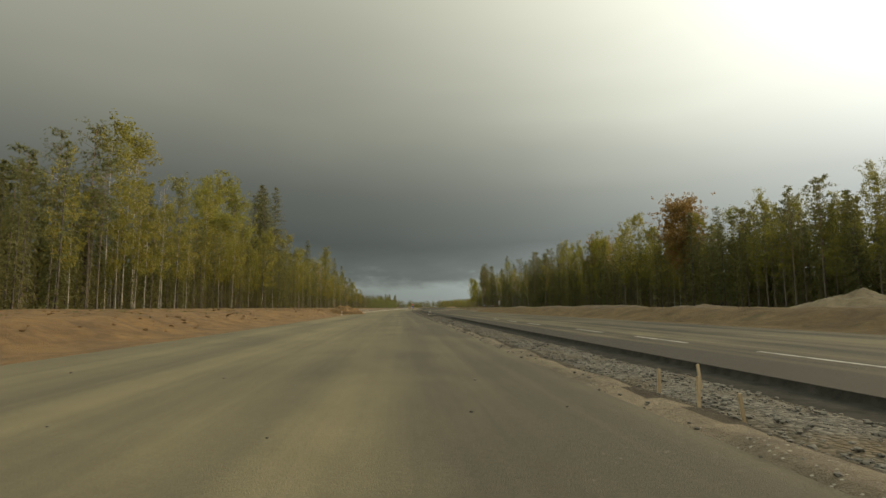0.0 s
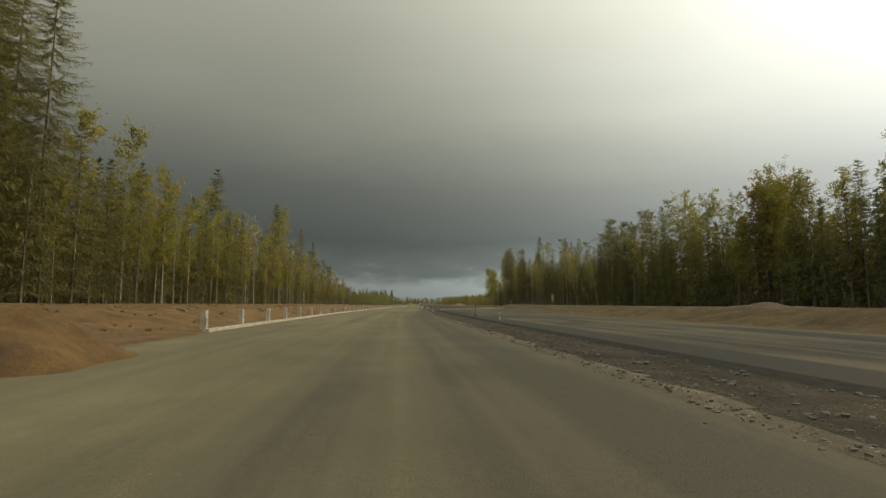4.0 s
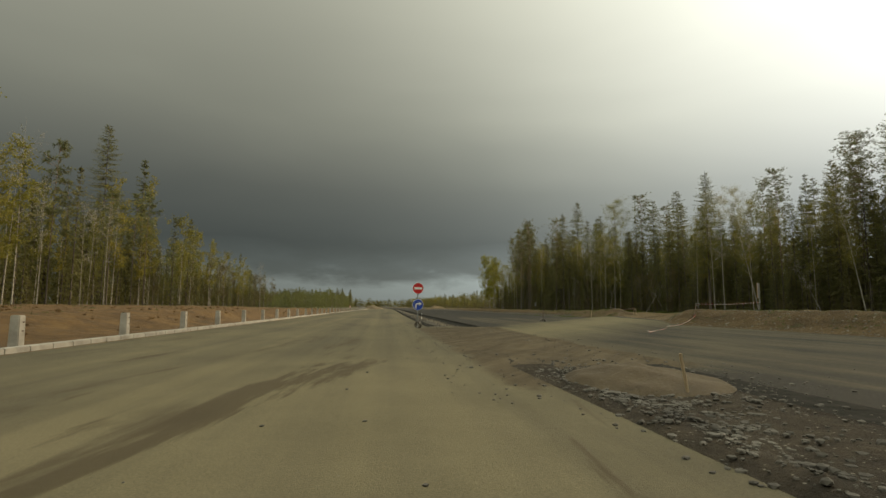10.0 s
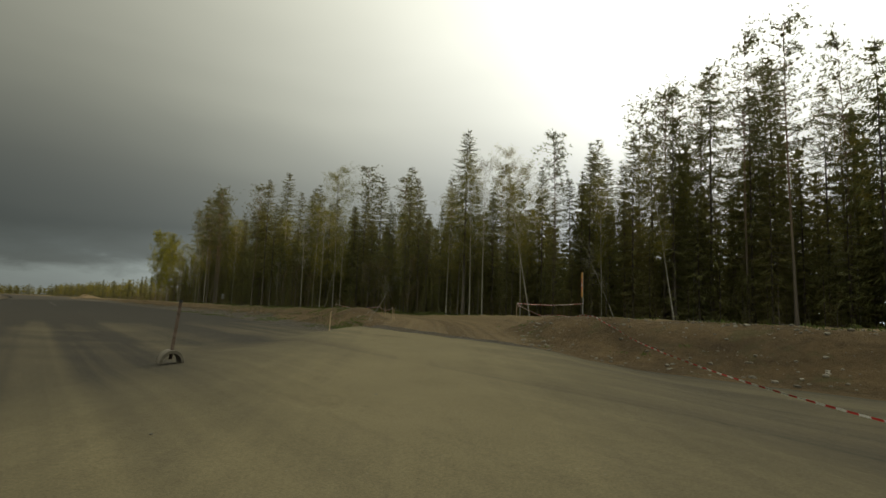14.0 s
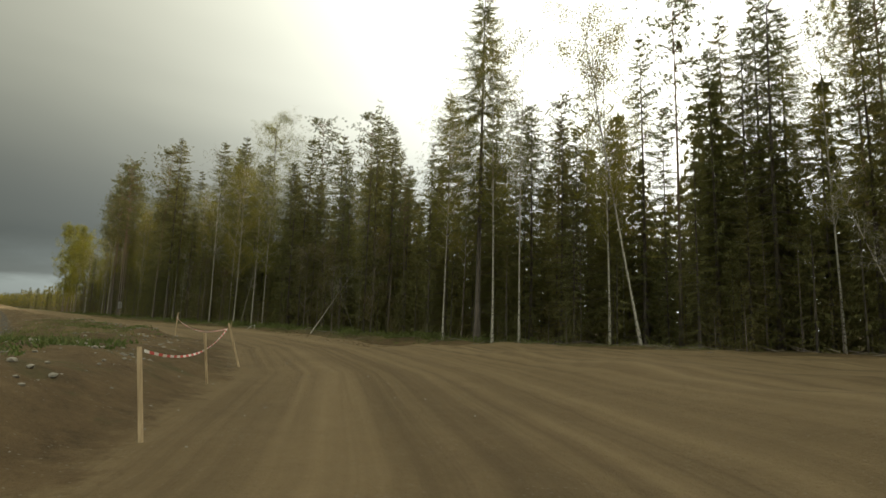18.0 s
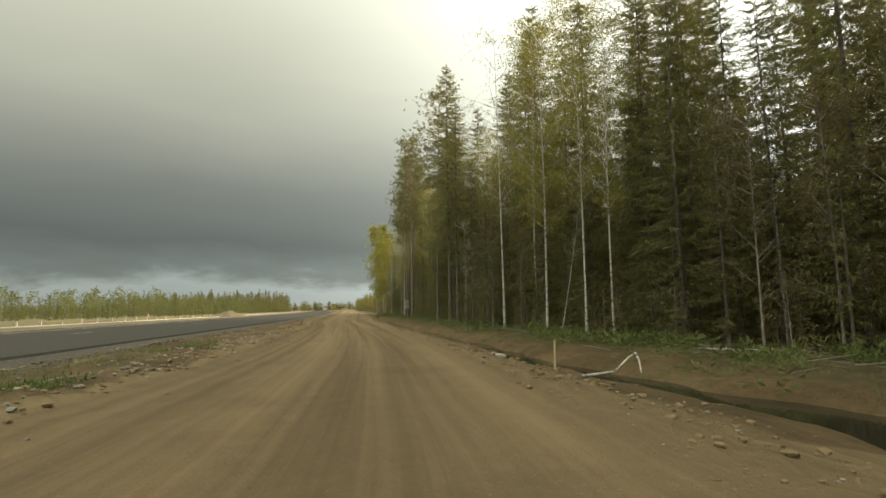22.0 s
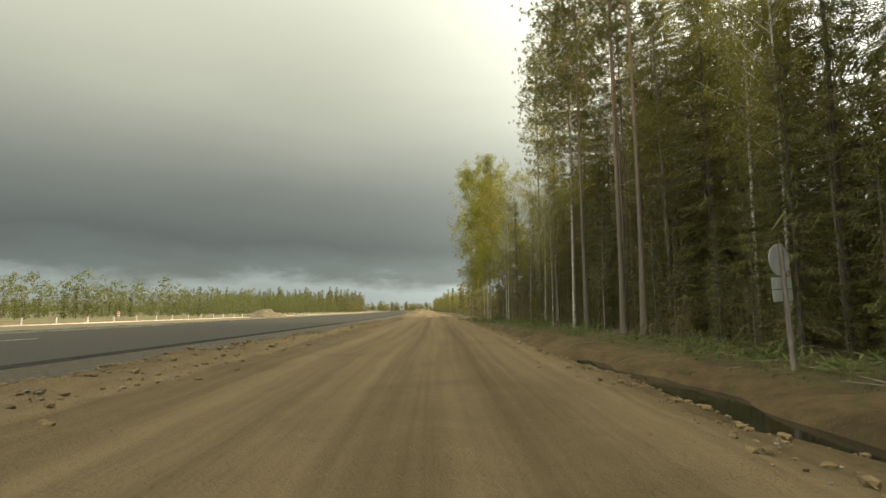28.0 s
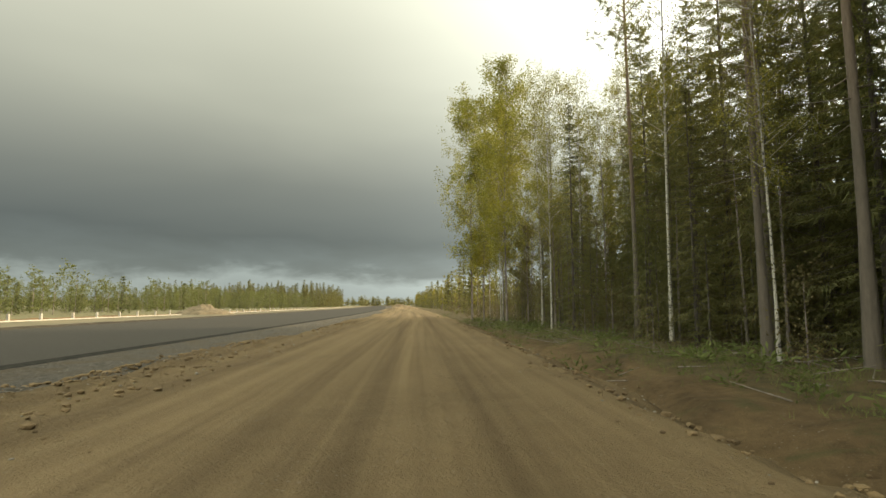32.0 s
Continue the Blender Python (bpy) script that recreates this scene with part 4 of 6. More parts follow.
# trees that stand out
WEST_EDGE = [
    ("aspen_tree", -37.9, 13, 28), ("aspen_tree", -36.0, 18.6, 29), ("aspen_tree", -38.5, 8, 26), ("birch_tree", -36.5, 23, 26), ("spruce_tree", -33.6, 48, 34),
    ("spruce_tree", -35.0, 42, 32), ("spruce_tree", -36.6, 45.5, 34), ("spruce_tree", -37.5, 41, 30), ("spruce_tree", -38.0, 50, 35), ("spruce_tree", -31.8, 92, 24.5), ("spruce_tree", -31.0, 138, 27), ("spruce_tree", -33.5, 192, 27.5),
    ("birch_tree", -33.3, 63.8, 23), ("aspen_tree", -34.2, 158, 29), ("yellow_tree", -36.5, 164, 24), ("bare_tree", -30.5, 109, 20), ("birch_tree", -30.5, 144, 22),
    ("pine_tree", -35.5, -36, 22), ("pine_tree", -37.5, -39.5, 20), ("birch_tree", -34.5, -30, 23), ("birch_tree", -35.2, -26, 24.5), ("birch_tree", -36.2, -23.5, 24),
    ("birch_tree", -34.8, -33.5, 24), ("bare_tree", -33.6, -21, 19), ("birch_tree", -35.0, -12, 22), ("slim_spruce_tree", -30.0, 196.8, 23.5), ("birch_tree", -29.6, 199, 20),
    ("birch_tree", -34.0, -3, 20), ("aspen_tree", -36.5, 3, 25), ("birch_tree", -35.0, 30, 22), ("birch_tree", -34.6, 56, 22), ("aspen_tree", -35.8, 100, 22), ("birch_tree", -32.4, 121, 19),
]
EAST_SOUTH = [
    ("aspen_tree", 73.5, 120, 28), ("aspen_tree", 74.5, 112.5, 27), ("pine_tree", 73.0, 127, 28), ("spruce_tree", 72.6, 130.5, 27.5), ("pine_tree", 71.8, 138.5, 27), ("spruce_tree", 70.9, 145.5, 25.5),
    ("spruce_tree", 75.5, 135, 26), ("pine_tree", 76.5, 124, 27), ("aspen_tree", 75.9, 86, 25), ("birch_tree", 77.0, 52, 25), ("spruce_tree", 78.5, -16.6, 20), ("spruce_tree", 78.2, -3, 20),
    ("bare_tree", 78.0, 7.7, 21), ("spruce_tree", 77.4, 75, 25), ("spruce_tree", 76.2, 66, 24), ("yellow_tree", 78.0, 44, 22),
    ("rusty_tree", 77.5, 35.4, 27.5), ("aspen_tree", 72.9, 54.2, 28.5), ("aspen_tree", 71.8, 60, 27), ("aspen_tree", 76.1, 94, 28.5), ("rusty_tree", 79.5, 98, 25),
    ("yellow_tree", 75, 88, 25), ("pine_tree", 68.2, 154, 27), ("pine_tree", 69.4, 158, 27.5), ("spruce_tree", 71.5, 162, 26.5), ("pine_tree", 72.5, 151, 26), ("spruce_tree", 70.0, 169.5, 21),
    ("pine_tree", 69.9, 166, 24), ("pine_tree", 84.9, 160.7, 31), ("pine_tree", 89.5, 174, 34), ("spruce_tree", 82, 181.6, 26), ("pine_tree", 70.4, 180.2, 23),
    ("pine_tree", 74.5, 171, 26), ("pine_tree", 76.5, 165, 28), ("spruce_tree", 74.0, 157, 27), ("birch_tree", 68.7, 172.5, 16), ("spruce_tree", 86.4, 199.3, 23.5),
]
EAST_MIDDLE = [
    ("tall_spruce_tree", 66.3, 192.0, 26), ("birch_tree", 65.8, 190.2, 22), ("birch_tree", 65.8, 194.8, 18), ("slim_spruce_tree", 66.0, 196.6, 8), ("birch_tree", 67.2, 182.8, 19),
    ("bare_tree", 66.5, 188.6, 21), ("pine_tree", 96.5, 213, 31), ("spruce_tree", 85, 229, 31.5), ("pine_tree", 81.4, 239.2, 32), ("spruce_tree", 85, 240, 31), ("spruce_tree", 80.5, 220.5, 26.5),
    ("aspen_tree", 73, 238.7, 30), ("tall_spruce_tree", 65.6, 257.0, 29.5), ("spruce_tree", 81.7, 283, 39), ("bare_tree", 64.8, 236.3, 22), ("birch_tree", 64.9, 229.0, 19),
    ("birch_tree", 65.0, 224.4, 18), ("birch_tree", 65.4, 222.6, 16), ("young_tree", 64.7, 238.8, 8.4), ("young_tree", 65.0, 233.4, 7),
    ("pine_tree", 65.2, 262.0, 29), ("tall_spruce_tree", 65.2, 251.9, 23), ("spruce_tree", 67.5, 263.5, 24), ("slim_spruce_tree", 64.9, 240.6, 12), ("young_tree", 65.0, 245.4, 8), ("slim_spruce_tree", 66.1, 226.6, 8.2),
    ("bare_tree", 65.2, 248.6, 10), ("spruce_tree", 70.5, 246, 25), ("spruce_tree", 71.5, 253, 27), ("spruce_tree", 69.5, 270, 26), ("spruce_tree", 69.0, 231.5, 22), ("spruce_tree", 70.8, 224, 23),
    ("spruce_tree", 69.8, 209, 21), ("spruce_tree", 72.0, 201, 22), ("pine_tree", 72.5, 214, 24),
    ("spruce_tree", 68.6, 238.5, 26), ("spruce_tree", 69.6, 243, 26), ("birch_tree", 67.0, 235.8, 23),
    ("spruce_tree", 69.4, 258.5, 25), ("spruce_tree", 68.4, 266.8, 25), ("birch_tree", 67.6, 262.0, 22),
]
EAST_NORTH = [
    ("pine_tree", 66.4, 289.8, 31), ("pine_tree", 66.9, 293.4, 33), ("pine_tree", 68.2, 296.2, 30), ("pine_tree", 67.0, 299.7, 31), ("pine_tree", 67.2, 302.9, 31),
    ("pine_tree", 68.0, 305.6, 29), ("pine_tree", 67.6, 308.6, 27), ("pine_tree", 69.0, 319.6, 30), ("pine_tree", 69.9, 311.5, 28), ("pine_tree", 70.4, 300.8, 29), ("birch_tree", 66.7, 307.0, 13),
    ("birch_tree", 68.2, 315.0, 22), ("birch_tree", 66.6, 301.2, 24), ("birch_tree", 67.2, 343.5, 15), ("birch_tree", 67.0, 327.5, 17), ("birch_tree", 67.4, 331.0, 17),
    ("birch_tree", 67.5, 351.5, 17), ("young_tree", 67.8, 291.4, 8.5), ("spruce_tree", 70.4, 290.4, 22), ("spruce_tree", 71.6, 298.6, 23), ("aspen_tree", 70.2, 294.4, 23), ("aspen_tree", 71.8, 290.0, 24), ("yellow_tree", 65.6, 352.0, 25), ("yellow_tree", 66.6, 338.9, 23.5), ("yellow_tree", 67.6, 345, 22), ("yellow_tree", 66.4, 349.2, 19),
    ("aspen_tree", 69.6, 335, 20), ("spruce_tree", 71.5, 287, 26), ("spruce_tree", 72.5, 294, 25), ("spruce_tree", 73.0, 305, 24), ("spruce_tree", 72.0, 314, 22), ("bare_tree", 66.6, 341.5, 14),
    ("birch_tree", 67.6, 281.5, 20), ("birch_tree", 68.6, 284.5, 22), ("spruce_tree", 70.0, 277, 25),
]
for kind, x, y, h in WEST_EDGE + EAST_SOUTH + EAST_MIDDLE + EAST_NORTH:
    plant(kind, x, y, h, near=kind in ("spruce_tree", "pine_tree", "tall_spruce_tree") or (x > 50 and 140 < y < 360))
# birches that lean
plant("bare_tree", 62.9, 207.9, 12.0, True, radians(49), radians(25))
plant("bare_tree", 67.5, 208.2, 6.5, True, radians(24), radians(115))
plant("birch_tree", 66.4, 180.6, 21, True, radians(10), radians(134))
plant("bare_tree", 66.8, 169.8, 9, True, radians(22), radians(134))
plant("birch_tree", 67.2, 163.8, 17, True, radians(7), radians(140))
plant("bare_tree", 65.0, 227.3, 9, True, radians(12), radians(-60))

rng = random.Random(11)
MIX_W = [(-200, ["slim_spruce_tree", "slim_spruce_tree", "young_tree"]), (-50, ["pine_tree", "birch_tree", "birch_tree", "slim_spruce_tree"]), (0, ["birch_tree", "aspen_tree", "birch_tree", "slim_spruce_tree"]),
         (36, ["spruce_tree", "spruce_tree", "birch_tree", "slim_spruce_tree"]), (60, ["birch_tree", "spruce_tree", "slim_spruce_tree", "birch_tree", "aspen_tree"]),
         (110, ["birch_tree", "bare_tree", "slim_spruce_tree", "pine_tree", "birch_tree"]), (190, ["bare_tree", "birch_tree", "young_tree", "slim_spruce_tree"])]
TOP_W = ([-200, -56, -48, -38, -5, 8, 25, 46, 70, 110, 150, 200, 265], [8, 9, 18, 18, 17, 18, 19, 19, 18, 18, 17, 15, 11])
y = -118.0
while y < 262:
    y += rng.uniform(1.7, 3.3)
    for row in range(2):
        px = float(axis(y)) - 40.0 + rng.uniform(-1.4, 1.4) - row * 3.6
        py = y + rng.uniform(-0.8, 0.8)
        if not free(px, py, 1.1):
            continue
        kinds = [k for a, k in MIX_W if a <= py][-1]
        plant(rng.choice(kinds), px, py, float(np.interp(py, *TOP_W)) * rng.uniform(0.68, 1.05), False)
MIX_E = [(-200, ["spruce_tree", "slim_spruce_tree", "pine_tree", "aspen_tree", "birch_tree", "spruce_tree", "aspen_tree"]), (60, ["spruce_tree", "spruce_tree", "pine_tree", "slim_spruce_tree", "aspen_tree"]),
         (130, ["spruce_tree", "pine_tree", "spruce_tree", "birch_tree", "slim_spruce_tree"]), (170, ["spruce_tree", "slim_spruce_tree", "spruce_tree", "pine_tree", "slim_spruce_tree", "birch_tree", "spruce_tree"]),
         (250, ["slim_spruce_tree", "spruce_tree", "spruce_tree", "birch_tree", "pine_tree"]), (325, ["birch_tree", "yellow_tree", "slim_spruce_tree", "aspen_tree", "bare_tree"])]
TOP_E = ([-200, 0, 40, 100, 140, 170, 190, 240, 280, 320, 352], [22, 23, 24, 23, 22, 21, 18, 20, 22, 21, 16])
y = -70.0
while y < 352:
    y += rng.uniform(1.6, 3.0)
    for row in range(3 if 150 < y < 340 else 2):
        px = float(forest_x(y)) + rng.uniform(0.6, 2.2) + row * 3.2
        py = y + rng.uniform(-0.9, 0.9)
        if not free(px, py, 1.5):
            continue
        kinds = [k for a, k in MIX_E if a <= py][-1]
        top = float(np.interp(py, *TOP_E)) * rng.uniform(0.62, 1.08)
        if row == 0 and 165 < py < 345:
            kinds, top = ["slim_spruce_tree", "slim_spruce_tree", "spruce_tree", "young_tree"], rng.choice([4.5, 6.5, 9.0, 13.0]) * rng.uniform(0.8, 1.25)
        plant(rng.choice(kinds), px, py, top, 150 < py < 345)


# ---- deep wood, far woods, scrub: uncounted, one object each ----
def scatter(name, builder, settings, own, spots, foliage, bark_name, label, category):
    """Many simple trees joined into one object for the stems and one for the leaves."""
    protos = [builder(70 + i, **settings) for i in range(4)]
    lv, lf, bv, bf, lo, bo = [], [], [], [], 0, 0
    r = np.random.default_rng(5)
    for i, (x, y, h) in enumerate(spots):
        (tv, tf), (cv, cf) = protos[i % 4]
        a, k = r.uniform(0, 6.28), h / own
        turn = np.array([[math.cos(a), -math.sin(a), 0], [math.sin(a), math.cos(a), 0], [0, 0, 1]]) * np.array([[k * 1.1], [k * 1.1], [k]])
        at = np.array([x, y, float(ground_z(np.array([x]), np.array([y]))[0]) - 0.1])
        lv.append(cv @ turn.T + at)
        lf.append(cf + lo)
        lo += len(cv)
        lower, upper = tv[0:8].mean(0), tv[64:72].mean(0)
        sv, sf = sticks([lower, (lower + upper) / 2], [(lower + upper) / 2, upper], [0.0085 * own, 0.006 * own], [0.006 * own, 0.001], 4)
        bv.append(sv @ turn.T + at)
        bf += (sf + bo).tolist()
        bo += len(sv)
    ob = mesh_object(name, np.concatenate(lv), np.concatenate(lf), M[foliage])
    tagged(ob, label, category, kind="stuff")
    mesh_object("stems", np.concatenate(bv), bf, M[bark_name], ob)


def belt(rng, y0, y1, edge, depth, step, top):
    out, y = [], y0
    while y < y1:
        y += step * rng.uniform(0.6, 1.4)
        d = 0.0
        while d < depth:
            out.append((edge(y) + (1 if depth > 0 else -1) * d, y + rng.uniform(-step, step), top(y) * rng.uniform(0.7, 1.05)))
            d += step * rng.uniform(0.8, 1.9)
    return out


LOW_SPRUCE = dict(height=20, reach=2.8, levels=24, per=5, twigs=2, fat=4.6, low=0.03)
LOW_PINE = dict(limbs=24, tufts=5, needles=5, fat=2.2, low=0.5)
LOW_LEAF = dict(limbs=20, clumps=5, per=6, leaf=0.32, low=0.25)
YOUNG = dict(height=9, reach=2.6, limbs=15, clumps=5, per=5, leaf=0.36, low=0.02, droop=0.3, girth=0.004)
FAR_SPRUCE = dict(height=20, reach=5.0, levels=15, per=4, twigs=2, fat=6.0, low=0.02)
FAR_LEAF = dict(limbs=14, clumps=4, per=5, leaf=0.62, low=0.2)
r2 = random.Random(23)
west_deep = [(float(axis(y)) - 47.5 - (x - 0), y, h) for x, y, h in belt(r2, -130, 262, lambda y: 0.0, 11, 3.2, lambda y: float(np.interp(y, *TOP_W)) * 0.94)]
east_deep = [(float(forest_x(y)) + 9.5 + x, y, h) for x, y, h in belt(r2, -90, 352, lambda y: 0.0, 17, 3.5, lambda y: float(np.interp(y, *TOP_E)) * 1.0)]
deep = west_deep + east_deep
r2.shuffle(deep)
a, b = int(len(deep) * 0.68), int(len(deep) * 0.88)
scatter("deep_spruce_wood", spruce_parts, LOW_SPRUCE, 20, deep[:a], "spruce", "bark", "dense dark spruce wood behind the edge trees", "wood")
scatter("deep_pine_wood", pine_parts, LOW_PINE, 24, deep[a:b], "pine", "pine_bark", "pine wood standing behind the edge trees", "wood")
scatter("deep_birch_wood", leafy_parts, LOW_LEAF, 21, [q for q in deep[b:] if not (q[0] > 0 and 150 < q[1] < 345)], "birch", "birch_bark", "birches scattered through the dark wood", "wood")
back = [(float(axis(y)) - 58 - x, y, h) for x, y, h in belt(r2, -130, 262, lambda y: 0.0, 8, 3.4, lambda y: float(np.interp(y, *TOP_W)) * 0.8)]
back += [(float(forest_x(y)) + 26 + x, y, h) for x, y, h in belt(r2, -90, 352, lambda y: 0.0, 13, 3.2, lambda y: float(np.interp(y, *TOP_E)) * 0.86)]
scatter("inner_spruce_wood", spruce_parts, FAR_SPRUCE, 20, back, "spruce", "bark", "dark closed spruce wood deep behind the edge", "wood")
outer = [(float(axis(y)) - 68 - x, y, h) for x, y, h in belt(r2, -135, 262, lambda y: 0.0, 70, 7.5, lambda y: float(np.interp(y, *TOP_W)) * 0.8 + 2)]
outer += [(float(forest_x(y)) + 41 + x, y, h) for x, y, h in belt(r2, -95, 420, lambda y: 0.0, 75, 7.5, lambda y: 17.0)]
scatter("outer_spruce_wood", spruce_parts, dict(height=20, reach=5.5, levels=10, per=4, twigs=2, fat=7.0, low=0.02), 20, outer, "spruce", "bark", "wide dark spruce forest stretching away from the road", "wood")
# young growth west of the far kerb, and mature wood beyond it
young_west = [(float(axis(y)) - 36 - x * 1.0, y, h) for x, y, h in belt(r2, 268, 720, lambda y: 0.0, 60, 6.0, lambda y: float(np.interp(y, [268, 330, 620], [6.0, 8.0, 11])))]
young_west = [(x, y, h * r2.uniform(0.5, 1.2)) for x, y, h in young_west]
r2.shuffle(young_west)
scatter("young_birch_growth", leafy_parts, YOUNG, 9, [q for i, q in enumerate(young_west) if i % 5 > 1], "young", "twig", "young yellow-green birch growth beyond the kerb", "saplings")
scatter("young_pine_growth", spruce_parts, dict(height=9, reach=3.0, levels=13, per=5, twigs=2, fat=3.6, low=0.03), 9, [(x, y, h * 0.85) for i, (x, y, h) in enumerate(young_west) if i % 5 < 2], "pine", "bark", "young conifers growing in the rough field", "saplings")
far_west = [(float(axis(y)) - 32 - x, y, h) for x, y, h in belt(r2, 730, 940, lambda y: 0.0, 150, 9.0, lambda y: 22.0)]
far_east = [(float(forest_x(y)) + 1 + x, y, h) for x, y, h in belt(r2, 354, 900, lambda y: 0.0, 40, 6.0, lambda y: float(np.interp(y, [354, 420, 900], [10, 10, 14])))]
scatter("far_spruce_wood", spruce_parts, FAR_SPRUCE, 20, far_west + far_east[::2], "spruce", "bark", "distant dark conifer wood along the highway", "wood")
scatter("far_young_wood", leafy_parts, FAR_LEAF, 21, far_east[1::2], "birch", "twig", "distant young mixed wood beside the dirt track", "wood")
ring = []
for i in range(760):
    x = r2.uniform(-1500, 1700)
    ring.append((x, r2.uniform(1500, 2300), r2.uniform(16, 26) if x < 300 else r2.uniform(14, 24)))
scatter("horizon_wood", spruce_parts, dict(height=20, reach=17.0, levels=7, per=4, twigs=2, fat=14.0, low=0.02), 20, ring, "spruce", "bark", "thin dark line of woods on the horizon", "wood")

# spruce undergrowth that closes the wood below the crowns
under = [(float(axis(y)) - 41.5 - x, y, h) for x, y, h in belt(r2, -125, 262, lambda y: 0.0, 8, 3.1, lambda y: 6.5)]
under += [(float(forest_x(y)) + 2.4 + x, y, h) for x, y, h in belt(r2, -85, 150, lambda y: 0.0, 9, 3.0, lambda y: 7.0)]
under += [(float(forest_x(y)) + 8.0 + x, y, h) for x, y, h in belt(r2, 150, 350, lambda y: 0.0, 8, 2.2, lambda y: 8.0)]
scatter("spruce_undergrowth", spruce_parts, dict(height=7, reach=1.6, levels=15, per=5, twigs=2, fat=2.0, low=0.03), 7, under, "spruce", "bark", "young spruces crowding the shade under the wood", "undergrowth")
near_under = [(float(forest_x(y)) + 1.6 + x, y, h) for x, y, h in belt(r2, 128, 350, lambda y: 0.0, 7, 2.9, lambda y: 6.5)]
scatter("near_spruce_undergrowth", spruce_parts, dict(height=6, reach=1.5, levels=19, per=5, twigs=7, fat=0.55, low=0.03), 6, near_under, "spruce", "bark", "feathery young spruces under the trees by the track", "undergrowth")
under = [(float(forest_x(y)) + 5 + x * 1.4, y, h) for x, y, h in belt(r2, -85, 150, lambda y: 0.0, 5, 5.0, lambda y: 8.0)]
scatter("leafy_undergrowth", leafy_parts, dict(height=9, reach=1.7, limbs=16, clumps=5, per=8, leaf=0.22, low=0.06, girth=0.005), 9, under, "shrub", "twig", "leafy saplings filling the shade under the wood", "undergrowth")
under = [(float(forest_x(y)) + 3 + x * 1.4, y, h) for x, y, h in belt(r2, 150, 350, lambda y: 0.0, 4, 4.6, lambda y: 8.0)]
scatter("near_leafy_undergrowth", leafy_parts, dict(height=9, reach=1.7, limbs=24, clumps=6, per=12, leaf=0.095, low=0.06, girth=0.005), 9, under, "shrub", "twig", "fine-leaved saplings under the trees by the track", "undergrowth")

# scrub at the foot of the wood
scrub = []
for y in np.arange(-110, 262, 2.4):
    scrub.append((float(axis(y)) - 38.6 + r2.uniform(-3.5, 0.8), float(y) + r2.uniform(-0.8, 0.8), r2.uniform(0.7, 3.6)))
for y in np.concatenate([np.arange(-70, 150, 2.2), np.arange(150, 420, 1.0)]):
    scrub.append((float(forest_x(y)) + r2.uniform(-0.6, 4.0), float(y) + r2.uniform(-0.6, 0.6), r2.uniform(0.5, 3.0)))
scatter("woodland_scrub", leafy_parts, dict(height=3, reach=0.9, limbs=13, clumps=4, per=9, leaf=0.09, low=0.02, droop=0.1, girth=0.006), 3, scrub, "shrub", "twig", "tangled brown-green scrub at the wood's edge", "undergrowth")


# ---- kerb and posts along the far carriageway ----
def foot(x, y):
    return float(ground_z(np.array([x]), np.array([y]))[0])


kerb = thing("kerb", "pale concrete kerb along the west carriageway", "kerb", kind="structure")
bm = box(0.30, 0.985, 0.30, Matrix.Translation((0, 0, 0.0)), 0.02)
stone_mesh = bpy.data.meshes.new("kerb_stone")
bm.to_mesh(stone_mesh)
bm.free()
stone_mesh.materials.append(M["concrete"])
ky = 20.0
for i in range(300):
    y0, y1 = ky, ky + 1.0
    a, b = float(axis(y0)) - 16.28, float(axis(y1)) - 16.28
    s = new("kerb_stone", stone_mesh)
    s.parent = kerb
    s.matrix_world = Matrix.Translation(((a + b) / 2, ky + 0.5, 0.0)) @ Matrix.Rotation(-math.atan2(b - a, 1.0), 4, "Z")
    ky += 1.0
vs, fs = [], []
for y in np.arange(ky, 900, 4.0):
    a, b = float(axis(y)) - 16.28, float(axis(y + 4)) - 16.28
    o = len(vs)
    vs += [(a - 0.15, y, -0.1), (a + 0.15, y, -0.1), (a + 0.15, y, 0.15), (a - 0.15, y, 0.15), (b - 0.15, y + 3.97, -0.1), (b + 0.15, y + 3.97, -0.1), (b + 0.15, y + 3.97, 0.15), (b - 0.15, y + 3.97, 0.15)]
    fs += [(o, o + 1, o + 2, o + 3), (o + 4, o + 7, o + 6, o + 5), (o + 1, o + 5, o + 6, o + 2), (o, o + 3, o + 7, o + 4), (o + 3, o + 2, o + 6, o + 7)]
far_stones = mesh_object("far_kerb_stones", vs, fs, M["concrete"], kerb)
far_stones["kind"] = "stuff"


def concrete_post(m):
    ob = thing("concrete_post", "square pale concrete guard post behind the kerb", "post", "guard posts along the kerb", m)
    bm = bmesh.new()
    bmesh.ops.create_cube(bm, size=1, matrix=Matrix.Translation((0, 0, 0.29)) @ Matrix.Diagonal((0.30, 0.36, 1.35, 1)))
    for v in bm.verts:
        if v.co.z > 0.5:
            v.co.x *= 0.86
            v.co.y *= 0.90
    bmesh.ops.bevel(bm, geom=bm.edges[:], offset=0.025, segments=2, affect="EDGES")
    part("shaft", bm, M["concrete"], ob)
    for zz in (0.50, 0.76):
        part("bolt", rod(0.018, 0.018, 0.05, Matrix.Translation((0.135, 0, zz)) @ Matrix.Rotation(radians(90), 4, "Y")), M["rust"], ob)
    return ob


post, rp = None, random.Random(4)
for i in range(86):
    y = 23.1 + i * 6.35 + rp.uniform(-0.25, 0.25)
    x = float(axis(y)) - 17.4
    m = Matrix.Translation((x, y, foot(x, y) - 0.02)) @ Matrix.Rotation(rp.uniform(-0.06, 0.06), 4, "Z") @ Matrix.Rotation(rp.uniform(-0.025, 0.025), 4, "Y")
    post = copy_thing(post, m) if post else concrete_post(m)


